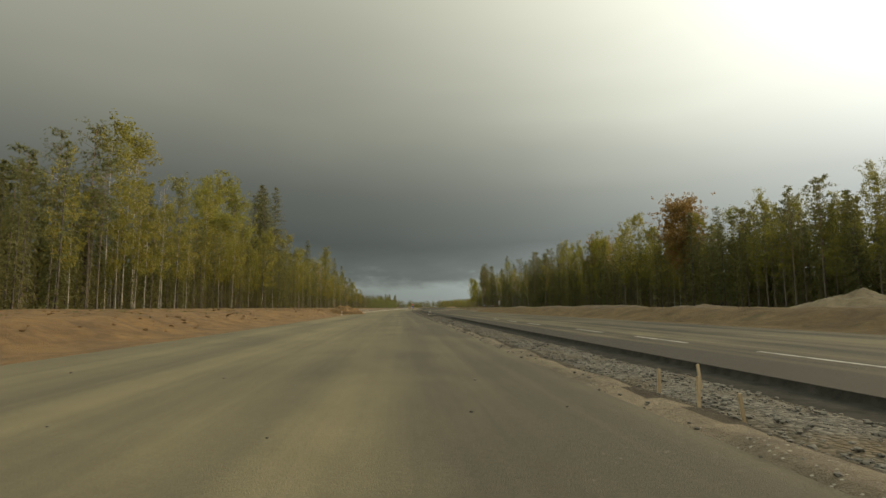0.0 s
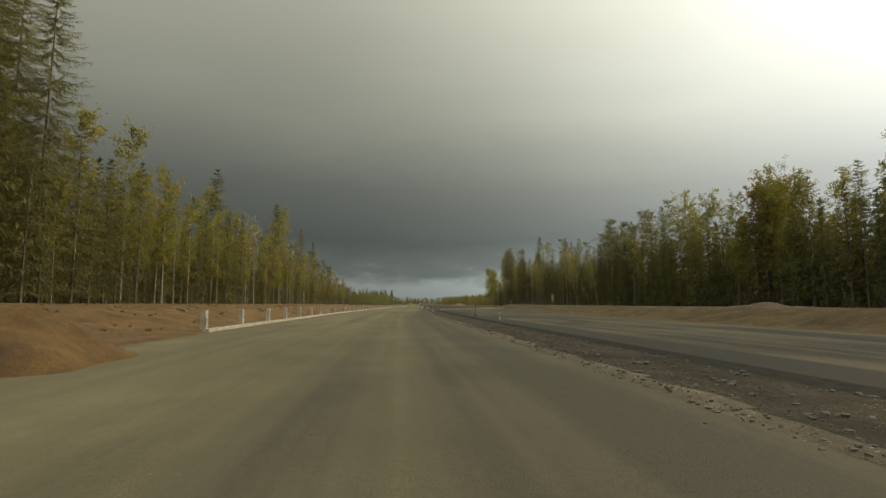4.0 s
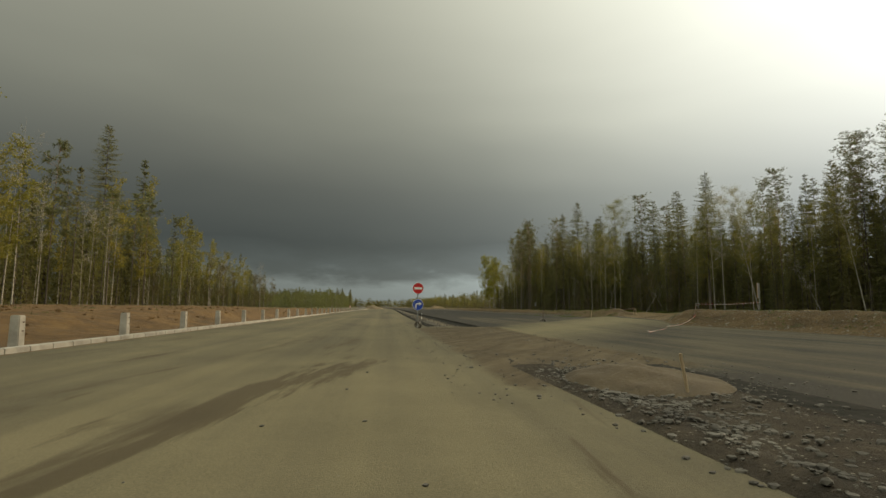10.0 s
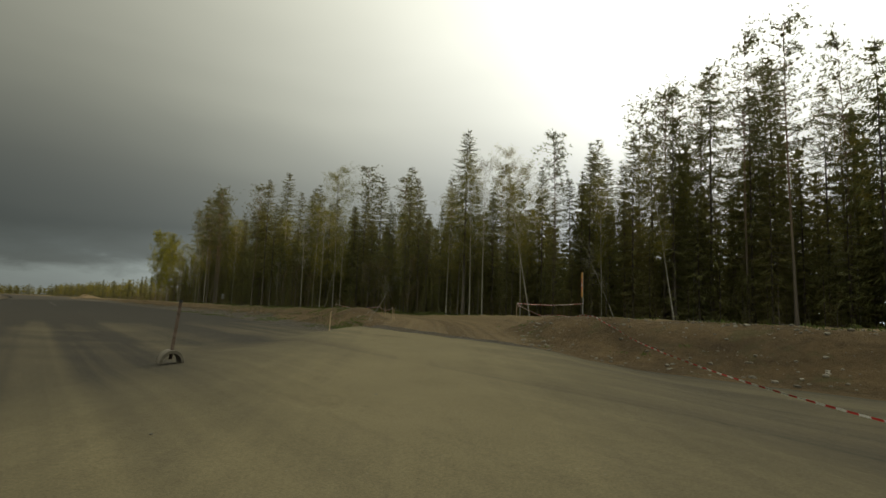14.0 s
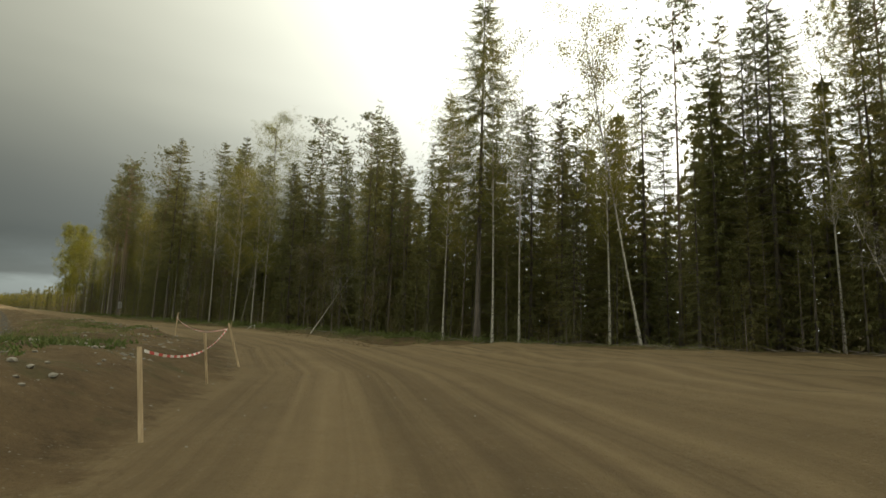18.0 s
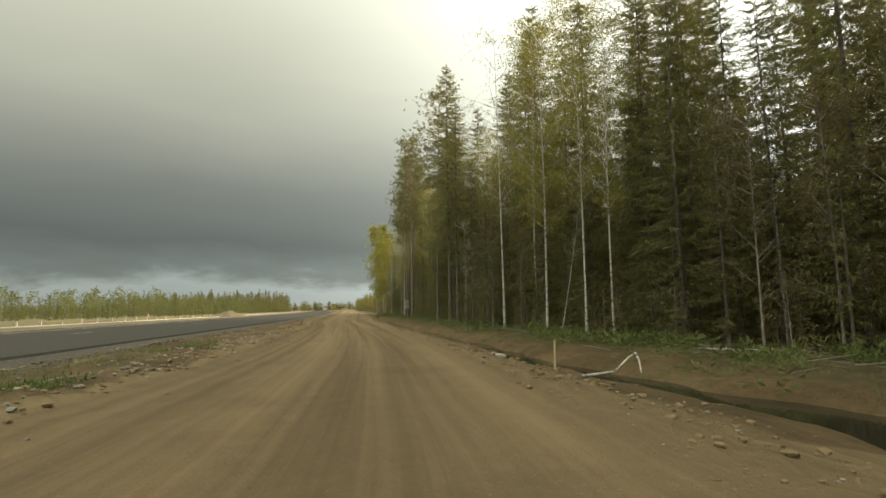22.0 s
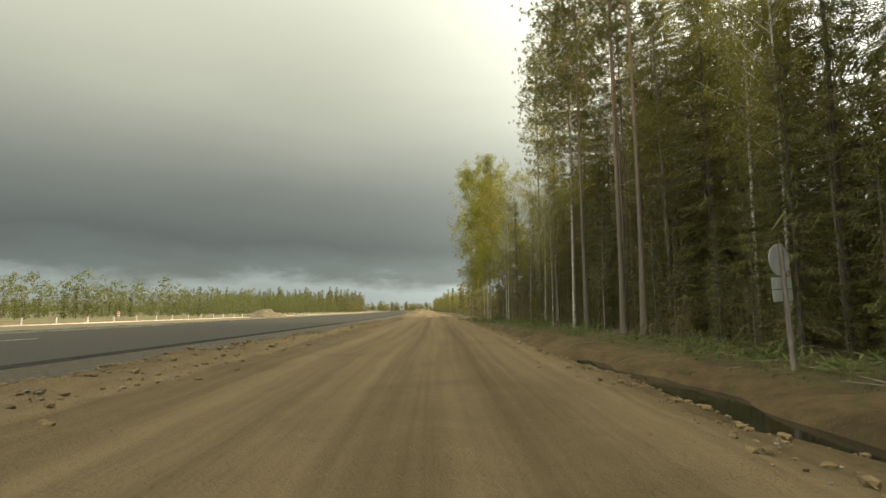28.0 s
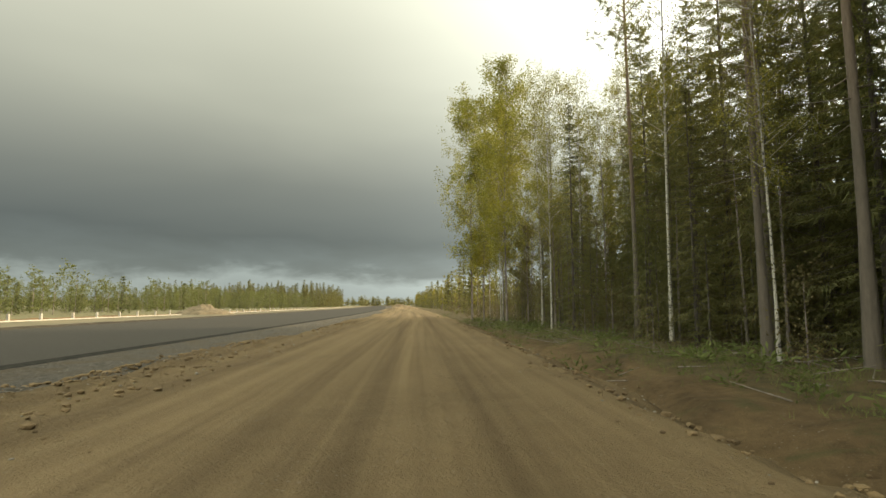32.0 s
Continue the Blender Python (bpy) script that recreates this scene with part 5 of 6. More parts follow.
# ---- signs ----
def disc(r, thick, seg=40, m=None):
    bm = bmesh.new()
    bmesh.ops.create_cone(bm, cap_ends=True, segments=seg, radius1=r, radius2=r, depth=thick, matrix=m or Matrix())
    return bm


FACE = Matrix.Rotation(radians(90), 4, "X")


def wheel_rim(m, parent):
    """Half-sunk steel wheel that weighs a sign down."""
    prof = [(0.19, -0.10), (0.215, -0.10), (0.20, -0.07), (0.175, -0.04), (0.175, 0.04), (0.20, 0.07), (0.215, 0.10), (0.19, 0.10), (0.16, 0.05), (0.07, 0.03), (0.07, -0.0), (0.155, -0.03)]
    bm = bmesh.new()
    seg, rings = 24, []
    for k in range(seg):
        a = 2 * math.pi * k / seg
        rings.append([bm.verts.new(m @ Vector((r * math.cos(a), y, r * math.sin(a)))) for r, y in prof])
    for k in range(seg):
        p, q = rings[k], rings[(k + 1) % seg]
        for j in range(len(prof)):
            bm.faces.new((p[j], p[(j + 1) % len(prof)], q[(j + 1) % len(prof)], q[j]))
    bmesh.ops.recalc_face_normals(bm, faces=bm.faces)
    return part("wheel_rim", bm, M["dull_rim"], parent, "dented steel wheel rim as a weight", True)


def outline(points, thick, m):
    bm = bmesh.new()
    a = [bm.verts.new(m @ Vector((x, -thick, z))) for x, z in points]
    b = [bm.verts.new(m @ Vector((x, 0, z))) for x, z in points]
    bm.faces.new(a)
    bm.faces.new(list(reversed(b)))
    for i in range(len(points)):
        j = (i + 1) % len(points)
        bm.faces.new((a[j], a[i], b[i], b[j]))
    bmesh.ops.recalc_face_normals(bm, faces=bm.faces)
    return bm


def round_plate(parent, name, z, r, colour):
    plate = part(name, disc(r, 0.012, 44, Matrix.Translation((0, -0.045, z)) @ FACE), M["white"], parent)
    part("face", disc(r * 0.945, 0.006, 44, Matrix.Translation((0, -0.055, z)) @ FACE), M[colour], plate)
    return plate


sx, sy = 7.6, 139.7
sign = thing("road_sign", "no-entry disc above a blue arrow disc on one pole", "road sign", m=Matrix.Translation((sx, sy, foot(sx, sy))) @ Matrix.Rotation(radians(6), 4, "Z"))
part("pole", rod(0.038, 0.038, 2.75), M["steel"], sign)
plate = round_plate(sign, "no_entry_disc", 2.46, 0.35, "red")
part("bar", box(0.50, 0.008, 0.14, Matrix.Translation((0, -0.062, 2.46)), 0.003), M["white"], plate)
plate = round_plate(sign, "arrow_disc", 1.44, 0.35, "blue")
arrow = [(-0.17, -0.24), (-0.09, -0.24), (-0.09, -0.02), (-0.06, 0.02), (0.08, 0.02), (0.08, -0.06), (0.25, 0.06), (0.08, 0.18), (0.08, 0.10), (-0.09, 0.10), (-0.17, 0.02)]
part("arrow", outline(arrow, 0.006, Matrix.Translation((0, -0.058, 1.44))), M["white"], plate)
wheel_rim(Matrix.Translation((0.03, -0.02, 0.19)) @ Matrix.Rotation(radians(-52), 4, "Z"), sign)

bx, by = 52.05, 163.7
board = thing("warning_board", "amber board with a no-entry disc on the earth bank", "road sign", m=Matrix.Translation((bx, by, foot(bx, by))) @ Matrix.Rotation(radians(-142), 4, "Z"))
part("pole", rod(0.045, 0.045, 3.55, Matrix.Translation((0, 0, -0.1))), M["steel"], board)
plate = part("panel", box(1.25, 0.02, 1.85, Matrix.Translation((0, -0.06, 2.5)), 0.008), M["amber"], board)
part("disc", disc(0.53, 0.006, 44, Matrix.Translation((0, -0.073, 2.5)) @ FACE), M["red"], plate)
part("bar", box(0.74, 0.006, 0.21, Matrix.Translation((0, -0.079, 2.5)), 0.002), M["white"], plate)
for bx0 in (-0.34, 0.34):
    part("brace", box(0.5, 0.03, 1.8, Matrix.Translation((bx0, -0.035, 2.5)), 0.004), M["sign_back"], board, "dull grey backing strip")
part("lower_plate", disc(0.3, 0.012, 32, Matrix.Translation((0, 0.05, 1.22)) @ FACE), M["sign_back"], board)
part("footing", box(0.55, 0.55, 0.3, Matrix.Translation((0, 0, 0.02)) @ Matrix.Rotation(0.4, 4, "Z"), 0.05), M["sand"], board)

rx, ry = 63.6, 276.2
back = thing("road_sign", "round sign with two plates on a grey wooden post", "road sign", m=Matrix.Translation((rx, ry, foot(rx, ry))) @ Matrix.Rotation(radians(201), 4, "Z") @ Matrix.Rotation(radians(3), 4, "Y"))
part("post", rod(0.055, 0.05, 3.0, Matrix.Translation((0, 0, -0.2))), M["twig"], back, "grey wooden post")
plate = part("disc", disc(0.35, 0.014, 40, Matrix.Translation((0, -0.06, 2.45)) @ FACE), M["sign_back"], back)
part("rim", disc(0.36, 0.006, 40, Matrix.Translation((0, -0.066, 2.45)) @ FACE), M["sign_back"], plate)
part("lower_plate", box(0.70, 0.012, 0.26, Matrix.Translation((0, -0.06, 1.93)), 0.003), M["sign_back"], back)
part("lower_plate", box(0.70, 0.012, 0.26, Matrix.Translation((0, -0.06, 1.65)), 0.003), M["sign_back"], back)

for ex, ey in ((20.6, 152.9), (9.0, 52.6)):
    stake = thing("marker_stake", "slim dark iron stake stuck in a concrete ring", "marker", "weighted stakes", m=Matrix.Translation((ex, ey, foot(ex, ey))) @ Matrix.Rotation(radians(5), 4, "Y"))
    part("rod", rod(0.036, 0.032, 1.25, Matrix.Translation((0, 0, 0.1)), 8), M["rust"], stake)
    part("tip", rod(0.038, 0.034, 0.06, Matrix.Translation((0, 0, 1.32)), 8), M["black"], stake)
    bm = bmesh.new()
    seg = 18
    sect = []
    for k in range(seg + 1):
        a = math.pi * k / seg
        sect.append([bm.verts.new((math.cos(a) * r, yy, math.sin(a) * r * 1.25)) for r, yy in ((0.24, -0.2), (0.24, 0.2), (0.19, 0.2), (0.19, -0.2))])
    for p, q in zip(sect[:-1], sect[1:]):
        for j in range(4):
            bm.faces.new((p[j], p[(j + 1) % 4], q[(j + 1) % 4], q[j]))
    bm.faces.new(sect[0])
    bm.faces.new(list(reversed(sect[-1])))
    bmesh.ops.recalc_face_normals(bm, faces=bm.faces)
    part("half_ring", bm, M["dull_rim"], stake, "half concrete ring")


def peg(x, y, height, tilt, spin, bands):
    ob = thing("survey_peg", "pale wooden survey peg" + (" with a black band" if bands else "") + " standing in the gravel", "peg", "survey pegs", Matrix.Translation((x, y, foot(x, y) - 0.05)) @ Matrix.Rotation(spin, 4, "Z") @ Matrix.Rotation(tilt, 4, "Y"))
    part("stick", box(0.042, 0.038, height, Matrix.Translation((0, 0, height / 2)), 0.006), M["white" if bands else "wood"], ob)
    if bands:
        part("band", box(0.048, 0.044, height * 0.28, Matrix.Translation((0, 0, height * 0.62)), 0.004), M["black"], ob)
    return ob


HIGHWAY_PEGS = [(3.95, -92.6, 0.45, 0.03, 0, 0), (5.1, -91.8, 0.5, -0.1, 0, 0), (3.75, -94.0, 0.42, 0.02, 0, 0), (4.2, -94.2, 0.4, -0.12, 0, 0), (5.8, -7.4, 0.75, 0.0, 0, 1), (6.1, -7.6, 0.85, -0.35, 0, 0), (6.0, -10.2, 0.75, 0.02, 0, 0), (-9.2, -8.4, 0.7, 0.0, 0, 1), (8.75, 114.3, 0.70, -0.22, 0.3, 0), (6.8, 84.3, 0.72, 0.0, 0, 1)]
RAMP_PEGS = [(11.2, 166, 0.75, 0.0, 0, 1), (41.65, 173.75, 1.0, 0.13, 2.3, 0), (39.6, 170.8, 0.95, -0.2, 0.7, 0), (43.7, 177.7, 1.0, -0.28, 0.8, 0), (47.87, 193.4, 1.1, 0.04, 0, 0), (58.1, 212.6, 0.75, 0.03, 0, 0), (42.1, 161.7, 0.8, 0.0, 0, 0), (29.6, 162.1, 0.9, 0.05, 0, 0), (45.5, 180.6, 1.15, 0.30, 2.48, 0), (-9.0, 22.0, 0.6, 0.05, 0, 0), (9.2, 40, 0.7, 0, 0, 1)]
for row in HIGHWAY_PEGS + RAMP_PEGS:
    peg(*row)


# ---- red and white barrier tape ----
def tape(name, points, sag, label):
    ob = thing(name, label, "barrier tape")
    pts = []
    for (a, b) in zip(points[:-1], points[1:]):
        a, b = Vector(a), Vector(b)
        k = max(4, int((b - a).length / 0.22))
        for i in range(k):
            t = i / k
            p = a.lerp(b, t)
            p.z = max(p.z - sag * 4 * t * (1 - t), foot(p.x, p.y) + 0.05)
            pts.append(p)
    pts.append(Vector(points[-1]))
    for i in range(len(pts) - 1):
        p, q = pts[i], pts[i + 1]
        tw = 0.5 * math.sin(i * 0.35)
        side = Vector((0.012 * math.sin(tw), 0.006, 0.012 * math.cos(tw) + 0.004))
        thick = Vector((0.003, 0.003, 0))
        c = [v[:] for v in (p - side, q - side, q + side, p + side, p - side + thick, q - side + thick, q + side + thick, p + side + thick)]
        mesh_object("band", c, [(0, 1, 2, 3), (7, 6, 5, 4), (0, 4, 5, 1), (3, 2, 6, 7)], M["red" if i % 2 else "white"], ob)


tape("barrier_tape", [(42.1, 161.7, 1.9), (33.5, 149.5, 0.75), (24.4, 139.4, 0.2), (19.5, 133.6, 0.15)], 0.25, "red and white barrier tape slung low over the asphalt")
tape("barrier_tape", [(52.0, 163.6, 2.25), (42.15, 161.7, 1.95), (42.2, 161.6, 1.8)], 0.12, "red and white barrier tape tied to the amber board")
tape("barrier_tape", [(41.6, 173.8, 1.42), (45.2, 180.8, 1.45), (47.87, 193.4, 1.58), (48.05, 194.0, 1.25)], 0.28, "sagging red and white tape beside the dirt track")


# ---- stones, heaps, logs, slabs ----
def stone_mesh_of(seed, size):
    r = random.Random(seed)
    bm = bmesh.new()
    bmesh.ops.create_icosphere(bm, subdivisions=1, radius=size)
    for v in bm.verts:
        v.co *= r.uniform(0.65, 1.2)
        v.co.z *= 0.62
    return bm


def litter(name, spots, mat, label, category):
    """Small stones that nobody could count, joined."""
    protos = []
    for i in range(6):
        bm = stone_mesh_of(i, 1.0)
        bm.verts.index_update()
        protos.append((np.array([v.co[:] for v in bm.verts]), np.array([[v.index for v in f.verts] for f in bm.faces])))
        bm.free()
    vs, fs, o = [], [], 0
    xs, ys = np.array([p[0] for p in spots]), np.array([p[1] for p in spots])
    zs = ground_z(xs, ys)
    r = np.random.default_rng(9)
    for i, (x, y, k) in enumerate(spots):
        v, f = protos[i % 6]
        a = r.uniform(0, 6.28)
        c, s = math.cos(a), math.sin(a)
        vs.append(v @ np.array([[c, s, 0], [-s, c, 0], [0, 0, 1]]) * k + np.array([x, y, zs[i] + 0.2 * k]))
        fs.append(f + o)
        o += len(v)
    return tagged(mesh_object(name, np.concatenate(vs), np.concatenate(fs), M[mat]), label, category, kind="stuff")


rs = random.Random(31)
spots = []
for _ in range(7500):
    y = rs.uniform(-104, -27)
    spots.append((float(axis(y)) + rs.uniform(-3.1, -0.95), y, rs.choice([0.016, 0.024, 0.032, 0.044]) * rs.uniform(0.6, 1.3)))
for _ in range(1600):
    y = rs.uniform(-27, 117)
    spots.append((float(axis(y)) + rs.triangular(-3.0, -1.0, -2.5), y, rs.choice([0.02, 0.03, 0.05]) * rs.uniform(0.6, 1.4)))
for _ in range(5200):
    y = rs.triangular(-104, 118, -30)
    u = rs.gauss(-3.62, 0.10) if rs.random() < 0.55 else rs.gauss(-3.05, 0.12) if rs.random() < 0.6 else rs.gauss(-1.02, 0.05)
    spots.append((float(axis(y)) + u, y, rs.choice([0.015, 0.022, 0.032, 0.045]) * rs.uniform(0.7, 1.3)))
for _ in range(900):
    y = rs.uniform(143, 200)
    spots.append((float(axis(y)) + rs.uniform(-3.6, -1.1), y, rs.choice([0.03, 0.045, 0.06]) * rs.uniform(0.6, 1.3)))
litter("median_stones", spots, "dark_stone", "broken grey stones strewn along the median edge", "stones")
spots = []
for _ in range(1900):
    y = rs.uniform(100, 240)
    u = rs.uniform(19.0, 24.5) if y < 172 else rs.uniform(21, 33)
    spots.append((float(axis(y)) + u, y, rs.choice([0.015, 0.02, 0.03, 0.055]) * rs.uniform(0.6, 1.3)))
for _ in range(2600):
    y = rs.uniform(186, 330)
    w = rs.choice([rs.gauss(-4.8, 0.6), rs.uniform(2.6, 5.0), rs.gauss(3.6, 0.6), rs.uniform(-12, -4)])
    spots.append((float(track_x(y)) + w, y, rs.choice([0.012, 0.018, 0.024, 0.036]) * rs.uniform(0.6, 1.3)))
for _ in range(2600):
    y = rs.uniform(60, 168)
    u = float(road_edge(y)) + rs.choice([rs.gauss(1.4, 0.6), rs.gauss(3.6, 0.6), rs.uniform(0.5, 5.5)])
    spots.append((float(axis(y)) + u, y, rs.choice([0.02, 0.03, 0.04, 0.07]) * rs.uniform(0.6, 1.4)))
spots = [q for q in spots if near_route(np.array(q[0]), np.array(q[1]))[0] > 3.6 or q[2] < 0.03]
litter("bank_stones", spots, "stone", "pale stones scattered over bank and track verge", "stones")
spots = []
for _ in range(1500):
    y = rs.uniform(-112, 260)
    u = -18.6 - abs(rs.gauss(0, 7))
    spots.append((float(axis(y)) + u, y, rs.choice([0.05, 0.08, 0.14]) * rs.uniform(0.6, 1.3)))
litter("soil_clods", spots, "soil", "clods of orange soil on the bulldozed bank", "clods")

for x, y, k in ((57.6, 216.0, 0.10), (59.9, 231.0, 0.10), (60.4, 226, 0.08), (57.0, 289.2, 0.08), (58.9, 283.0, 0.09), (48.4, 214, 0.10), (49.5, 262, 0.10), (50.2, 268, 0.08), 
                (9.4, 96.0, 0.2)):
    ob = part("boulder", stone_mesh_of(int(x * 10), k), M["stone"])
    ob.location = (x, y, foot(x, y) + 0.25 * k)
    tagged(ob, "angular pale stone lying on the dirt verge", "stone", "larger loose stones")


def heap(name, x, y, r, h, mat, label):
    """A heap whose foot follows the ground."""
    bm = bmesh.new()
    bmesh.ops.create_grid(bm, x_segments=40, y_segments=40, size=r * 1.1)
    base = foot(x, y)
    for v in bm.verts:
        d = v.co.xy.length / (r * (1 + 0.22 * noise.noise(Vector((v.co.x * 0.4 + x, v.co.y * 0.4 + y, 0)))))
        lump = 0.5 * noise.noise(Vector((v.co.x * 0.7 + x, v.co.y * 0.7, 1.5))) + 0.22 * noise.noise(Vector((v.co.x * 2.4, v.co.y * 2.4 + y, 0)))
        v.co.z = foot(x + v.co.x, y + v.co.y) - base + h * max(0.0, 1 - d) ** 0.9 * (1 + lump) - 0.12 * max(0.0, min(1.0, (d - 0.75) * 4))
    ob = part(name, bm, M[mat], smooth=True)
    ob.location = (x, y, base)
    return tagged(ob, label, "heap")


heap("earth_mound", -9.8, 7.5, 4.0, 1.9, "soil", "pointed heap of orange soil beside the carriageway")
heap("sand_mound", 14.5, 419, 6.5, 2.2, "sand", "broad heap of pale sand behind the far kerb")
heap("sand_mound", 59.5, 470, 7.0, 1.5, "dirt", "low heap of tan earth at the end of the track")
heap("sand_mound", 36.5, -62, 5.0, 1.4, "sand", "low heap of sand on the earth bank")
for hx, hy, hr, hh in ((31, -30, 4.5, 0.5), (33, -18, 5.0, 0.6), (31.5, -5, 4.0, 0.4), (33, 8, 4.5, 0.5), (34, 40, 4.5, 0.5), (33.5, -45, 4.5, 0.5)):
    heap("earth_mound", hx, hy, hr, hh * 0.8, "bank", "low ridge of orange-brown rubble on the bank")

well = thing("drain_well", "square concrete drain well with a round opening in the median", "drain", m=Matrix.Translation((5.85, -17.0, -0.42)) @ Matrix.Rotation(0.12, 4, "Z"))
# body coloured darker than the pale rim
part("body", box(1.12, 1.12, 0.56, Matrix.Translation((0, 0, 0.28)), 0.03), M["darker"], well)
bm = bmesh.new()
ring = []
for k in range(28):
    a = 2 * math.pi * k / 28
    ring.append([bm.verts.new((r * math.cos(a), r * math.sin(a), z)) for r, z in ((0.50, 0.55), (0.49, 0.60), (0.36, 0.60), (0.345, 0.565))])
for k in range(28):
    p, q = ring[k], ring[(k + 1) % 28]
    for j in range(3):
        bm.faces.new((p[j], q[j], q[j + 1], p[j + 1]))
bmesh.ops.recalc_face_normals(bm, faces=bm.faces)
part("rim", bm, M["stone"], well, "worn pale concrete rim", True)
# black disc over the well; its colour stands in for the shade inside
part("hole", disc(0.35, 0.01, 28, Matrix.Translation((0, 0, 0.567))), M["black"], well, "black disc standing in for the shaded opening")


def log(x, y, length, r, spin, mat, label):
    bm = bmesh.new()
    bmesh.ops.create_cone(bm, cap_ends=True, segments=12, radius1=r, radius2=r * 0.78, depth=length, matrix=Matrix.Rotation(radians(90), 4, "Y"))
    bmesh.ops.subdivide_edges(bm, edges=[e for e in bm.edges if abs(e.verts[0].co.x - e.verts[1].co.x) > 0.5], cuts=5)
    for v in bm.verts:
        v.co += Vector((0, 1, 1)) * 0.25 * r * noise.noise(v.co * 1.3) + Vector((0, 0.04 * length * math.sin(v.co.x / length * 2.2), 0))
    ob = part("log", bm, M[mat], smooth=True)
    ob.matrix_world = Matrix.Translation((x, y, foot(x, y) + r * 0.7)) @ Matrix.Rotation(spin, 4, "Z")
    return tagged(ob, label, "log", "felled logs")


log(66.5, 199.5, 3.4, 0.07, radians(-20), "birch_bark", "thin fallen birch trunk at the wood's edge")
log(65.6, 215.8, 3.6, 0.055, radians(-52), "birch_bark", "thin fallen birch trunk at the wood's edge")
for chain in ([(57.8, 210.6, 0.05), (58.35, 210.9, 0.16), (58.9, 211.2, 0.24), (59.35, 211.4, 0.55), (59.65, 211.6, 0.78)], [(59.65, 211.6, 0.78), (59.55, 211.3, 0.55), (59.4, 211.0, 0.28)]):
    pts = np.array([(x, y, z + foot(x, y)) for x, y, z in chain])
    girths = np.linspace(0.035, 0.018, len(pts))
    bv, bf = sticks(pts[:-1], pts[1:], girths[:-1], girths[1:], 6)
    tagged(mesh_object("branch", bv, bf, M["birch_bark"], smooth=True), "bent broken birch branch lying beside the track", "branch", "felled logs")
log(63.5, 224.0, 4.0, 0.06, radians(70), "twig", "dead branch lying on the forest floor")
log(63.8, 238.0, 3.2, 0.05, radians(20), "twig", "dead branch lying on the forest floor")
log(66.0, 150.0, 6.0, 0.07, radians(8), "birch_bark", "thin fallen birch trunk at the wood's edge")

spots = []
for _ in range(1700):
    y = rs.triangular(104, 119, 115)
    spots.append((float(axis(y)) + rs.gauss(np.interp(y, [104, 119], [-3.4, -2.6]), 0.40), y, rs.choice([0.012, 0.018, 0.026, 0.042]) * rs.uniform(0.6, 1.4)))
for _ in range(1100):
    a, r = rs.uniform(0, 6.28), abs(rs.gauss(0, 1.0))
    spots.append((8.9 + r * 1.1 * math.cos(a), 115.6 + r * 2.6 * math.sin(a), rs.choice([0.018, 0.028, 0.045]) * rs.uniform(0.6, 1.4)))
for _ in range(700):
    y, side = rs.uniform(114, 145), rs.choice([-4.6, -0.2, 0.6])
    spots.append((float(axis(y)) + rs.gauss(side, 0.7), y, rs.choice([0.012, 0.02, 0.03]) * rs.uniform(0.6, 1.4)))
for _ in range(500):
    spots.append((rs.uniform(-9, 22), rs.uniform(-100, 150), rs.choice([0.012, 0.02, 0.03])))
heap("rubble_mound", 8.9, 115.6, 1.7, 0.35, "cross", "low heap of dark rubble at the median's end")
litter("rubble_stones", spots, "dark_stone", "broken stones tipped at the end of the median", "stones")
spots = []
for _ in range(1500):
    y = rs.uniform(166, 232)
    w = rs.gauss(-5.1, 0.28) if y > 193 and rs.random() < 0.7 else rs.uniform(-7.5, -4.2)
    spots.append((float(track_x(y)) + w, y, rs.choice([0.015, 0.025, 0.035, 0.05]) * rs.uniform(0.6, 1.4)))
litter("edge_stones", spots, "stone", "pale broken stones along the edge of the dirt track", "stones")

spots = []
for _ in range(5000):
    y = rs.uniform(196, 330)
    spots.append((float(axis(y)) + rs.gauss(25.8, 0.45), y, rs.choice([0.015, 0.03, 0.05, 0.08]) * rs.uniform(0.5, 1.4)))
for _ in range(12000):
    y = rs.uniform(186, 335)
    w = rs.choice([rs.gauss(3.4, 0.5), rs.gauss(4.0, 0.6), rs.gauss(-5.2, 0.5), rs.gauss(-4.7, 0.5)])
    if rough(np.array(y), np.array(w * 3), 2.3, 1.0) > -0.25:
        spots.append((float(track_x(y)) + w, y, rs.choice([0.012, 0.02, 0.03, 0.055]) * rs.uniform(0.5, 1.5)))
litter("track_clods", spots, "dirt", "crumbled clods of yellow-brown earth along the track", "clods")

slab = part("foam_slab", box(0.55, 0.34, 0.10, None, 0.03), M["concrete"])
slab.matrix_world = Matrix.Translation((57.9, 216.6, foot(57.9, 216.6) + 0.04)) @ Matrix.Rotation(0.3, 4, "Z") @ Matrix.Rotation(0.06, 4, "X")
tagged(slab, "dirty white foam slab thrown on the verge", "slab")

# water in the roadside ditch
vs, fs = [], []
wy = np.arange(189.0, 284.0, 0.8)
for i, y in enumerate(wy):
    c = float(track_x(y)) + float(ditch_mid(y))
    half = 0.9 + 1.9 * math.exp(-((y - 200) / 8) ** 2)
    lev = float(np.interp(y, [189, 210, 220, 235, 252, 284], [0.10, 0.08, 0.05, 0.02, -0.05, 0.08]))
    vs += [(c - half, float(y), lev), (c + half, float(y), lev)]
    if i:
        o = 2 * i
        fs.append((o - 2, o - 1, o + 1, o))
tagged(mesh_object("ditch_water", vs, fs, M["water"]), "still black water lying in the roadside ditch", "water", kind="structure")

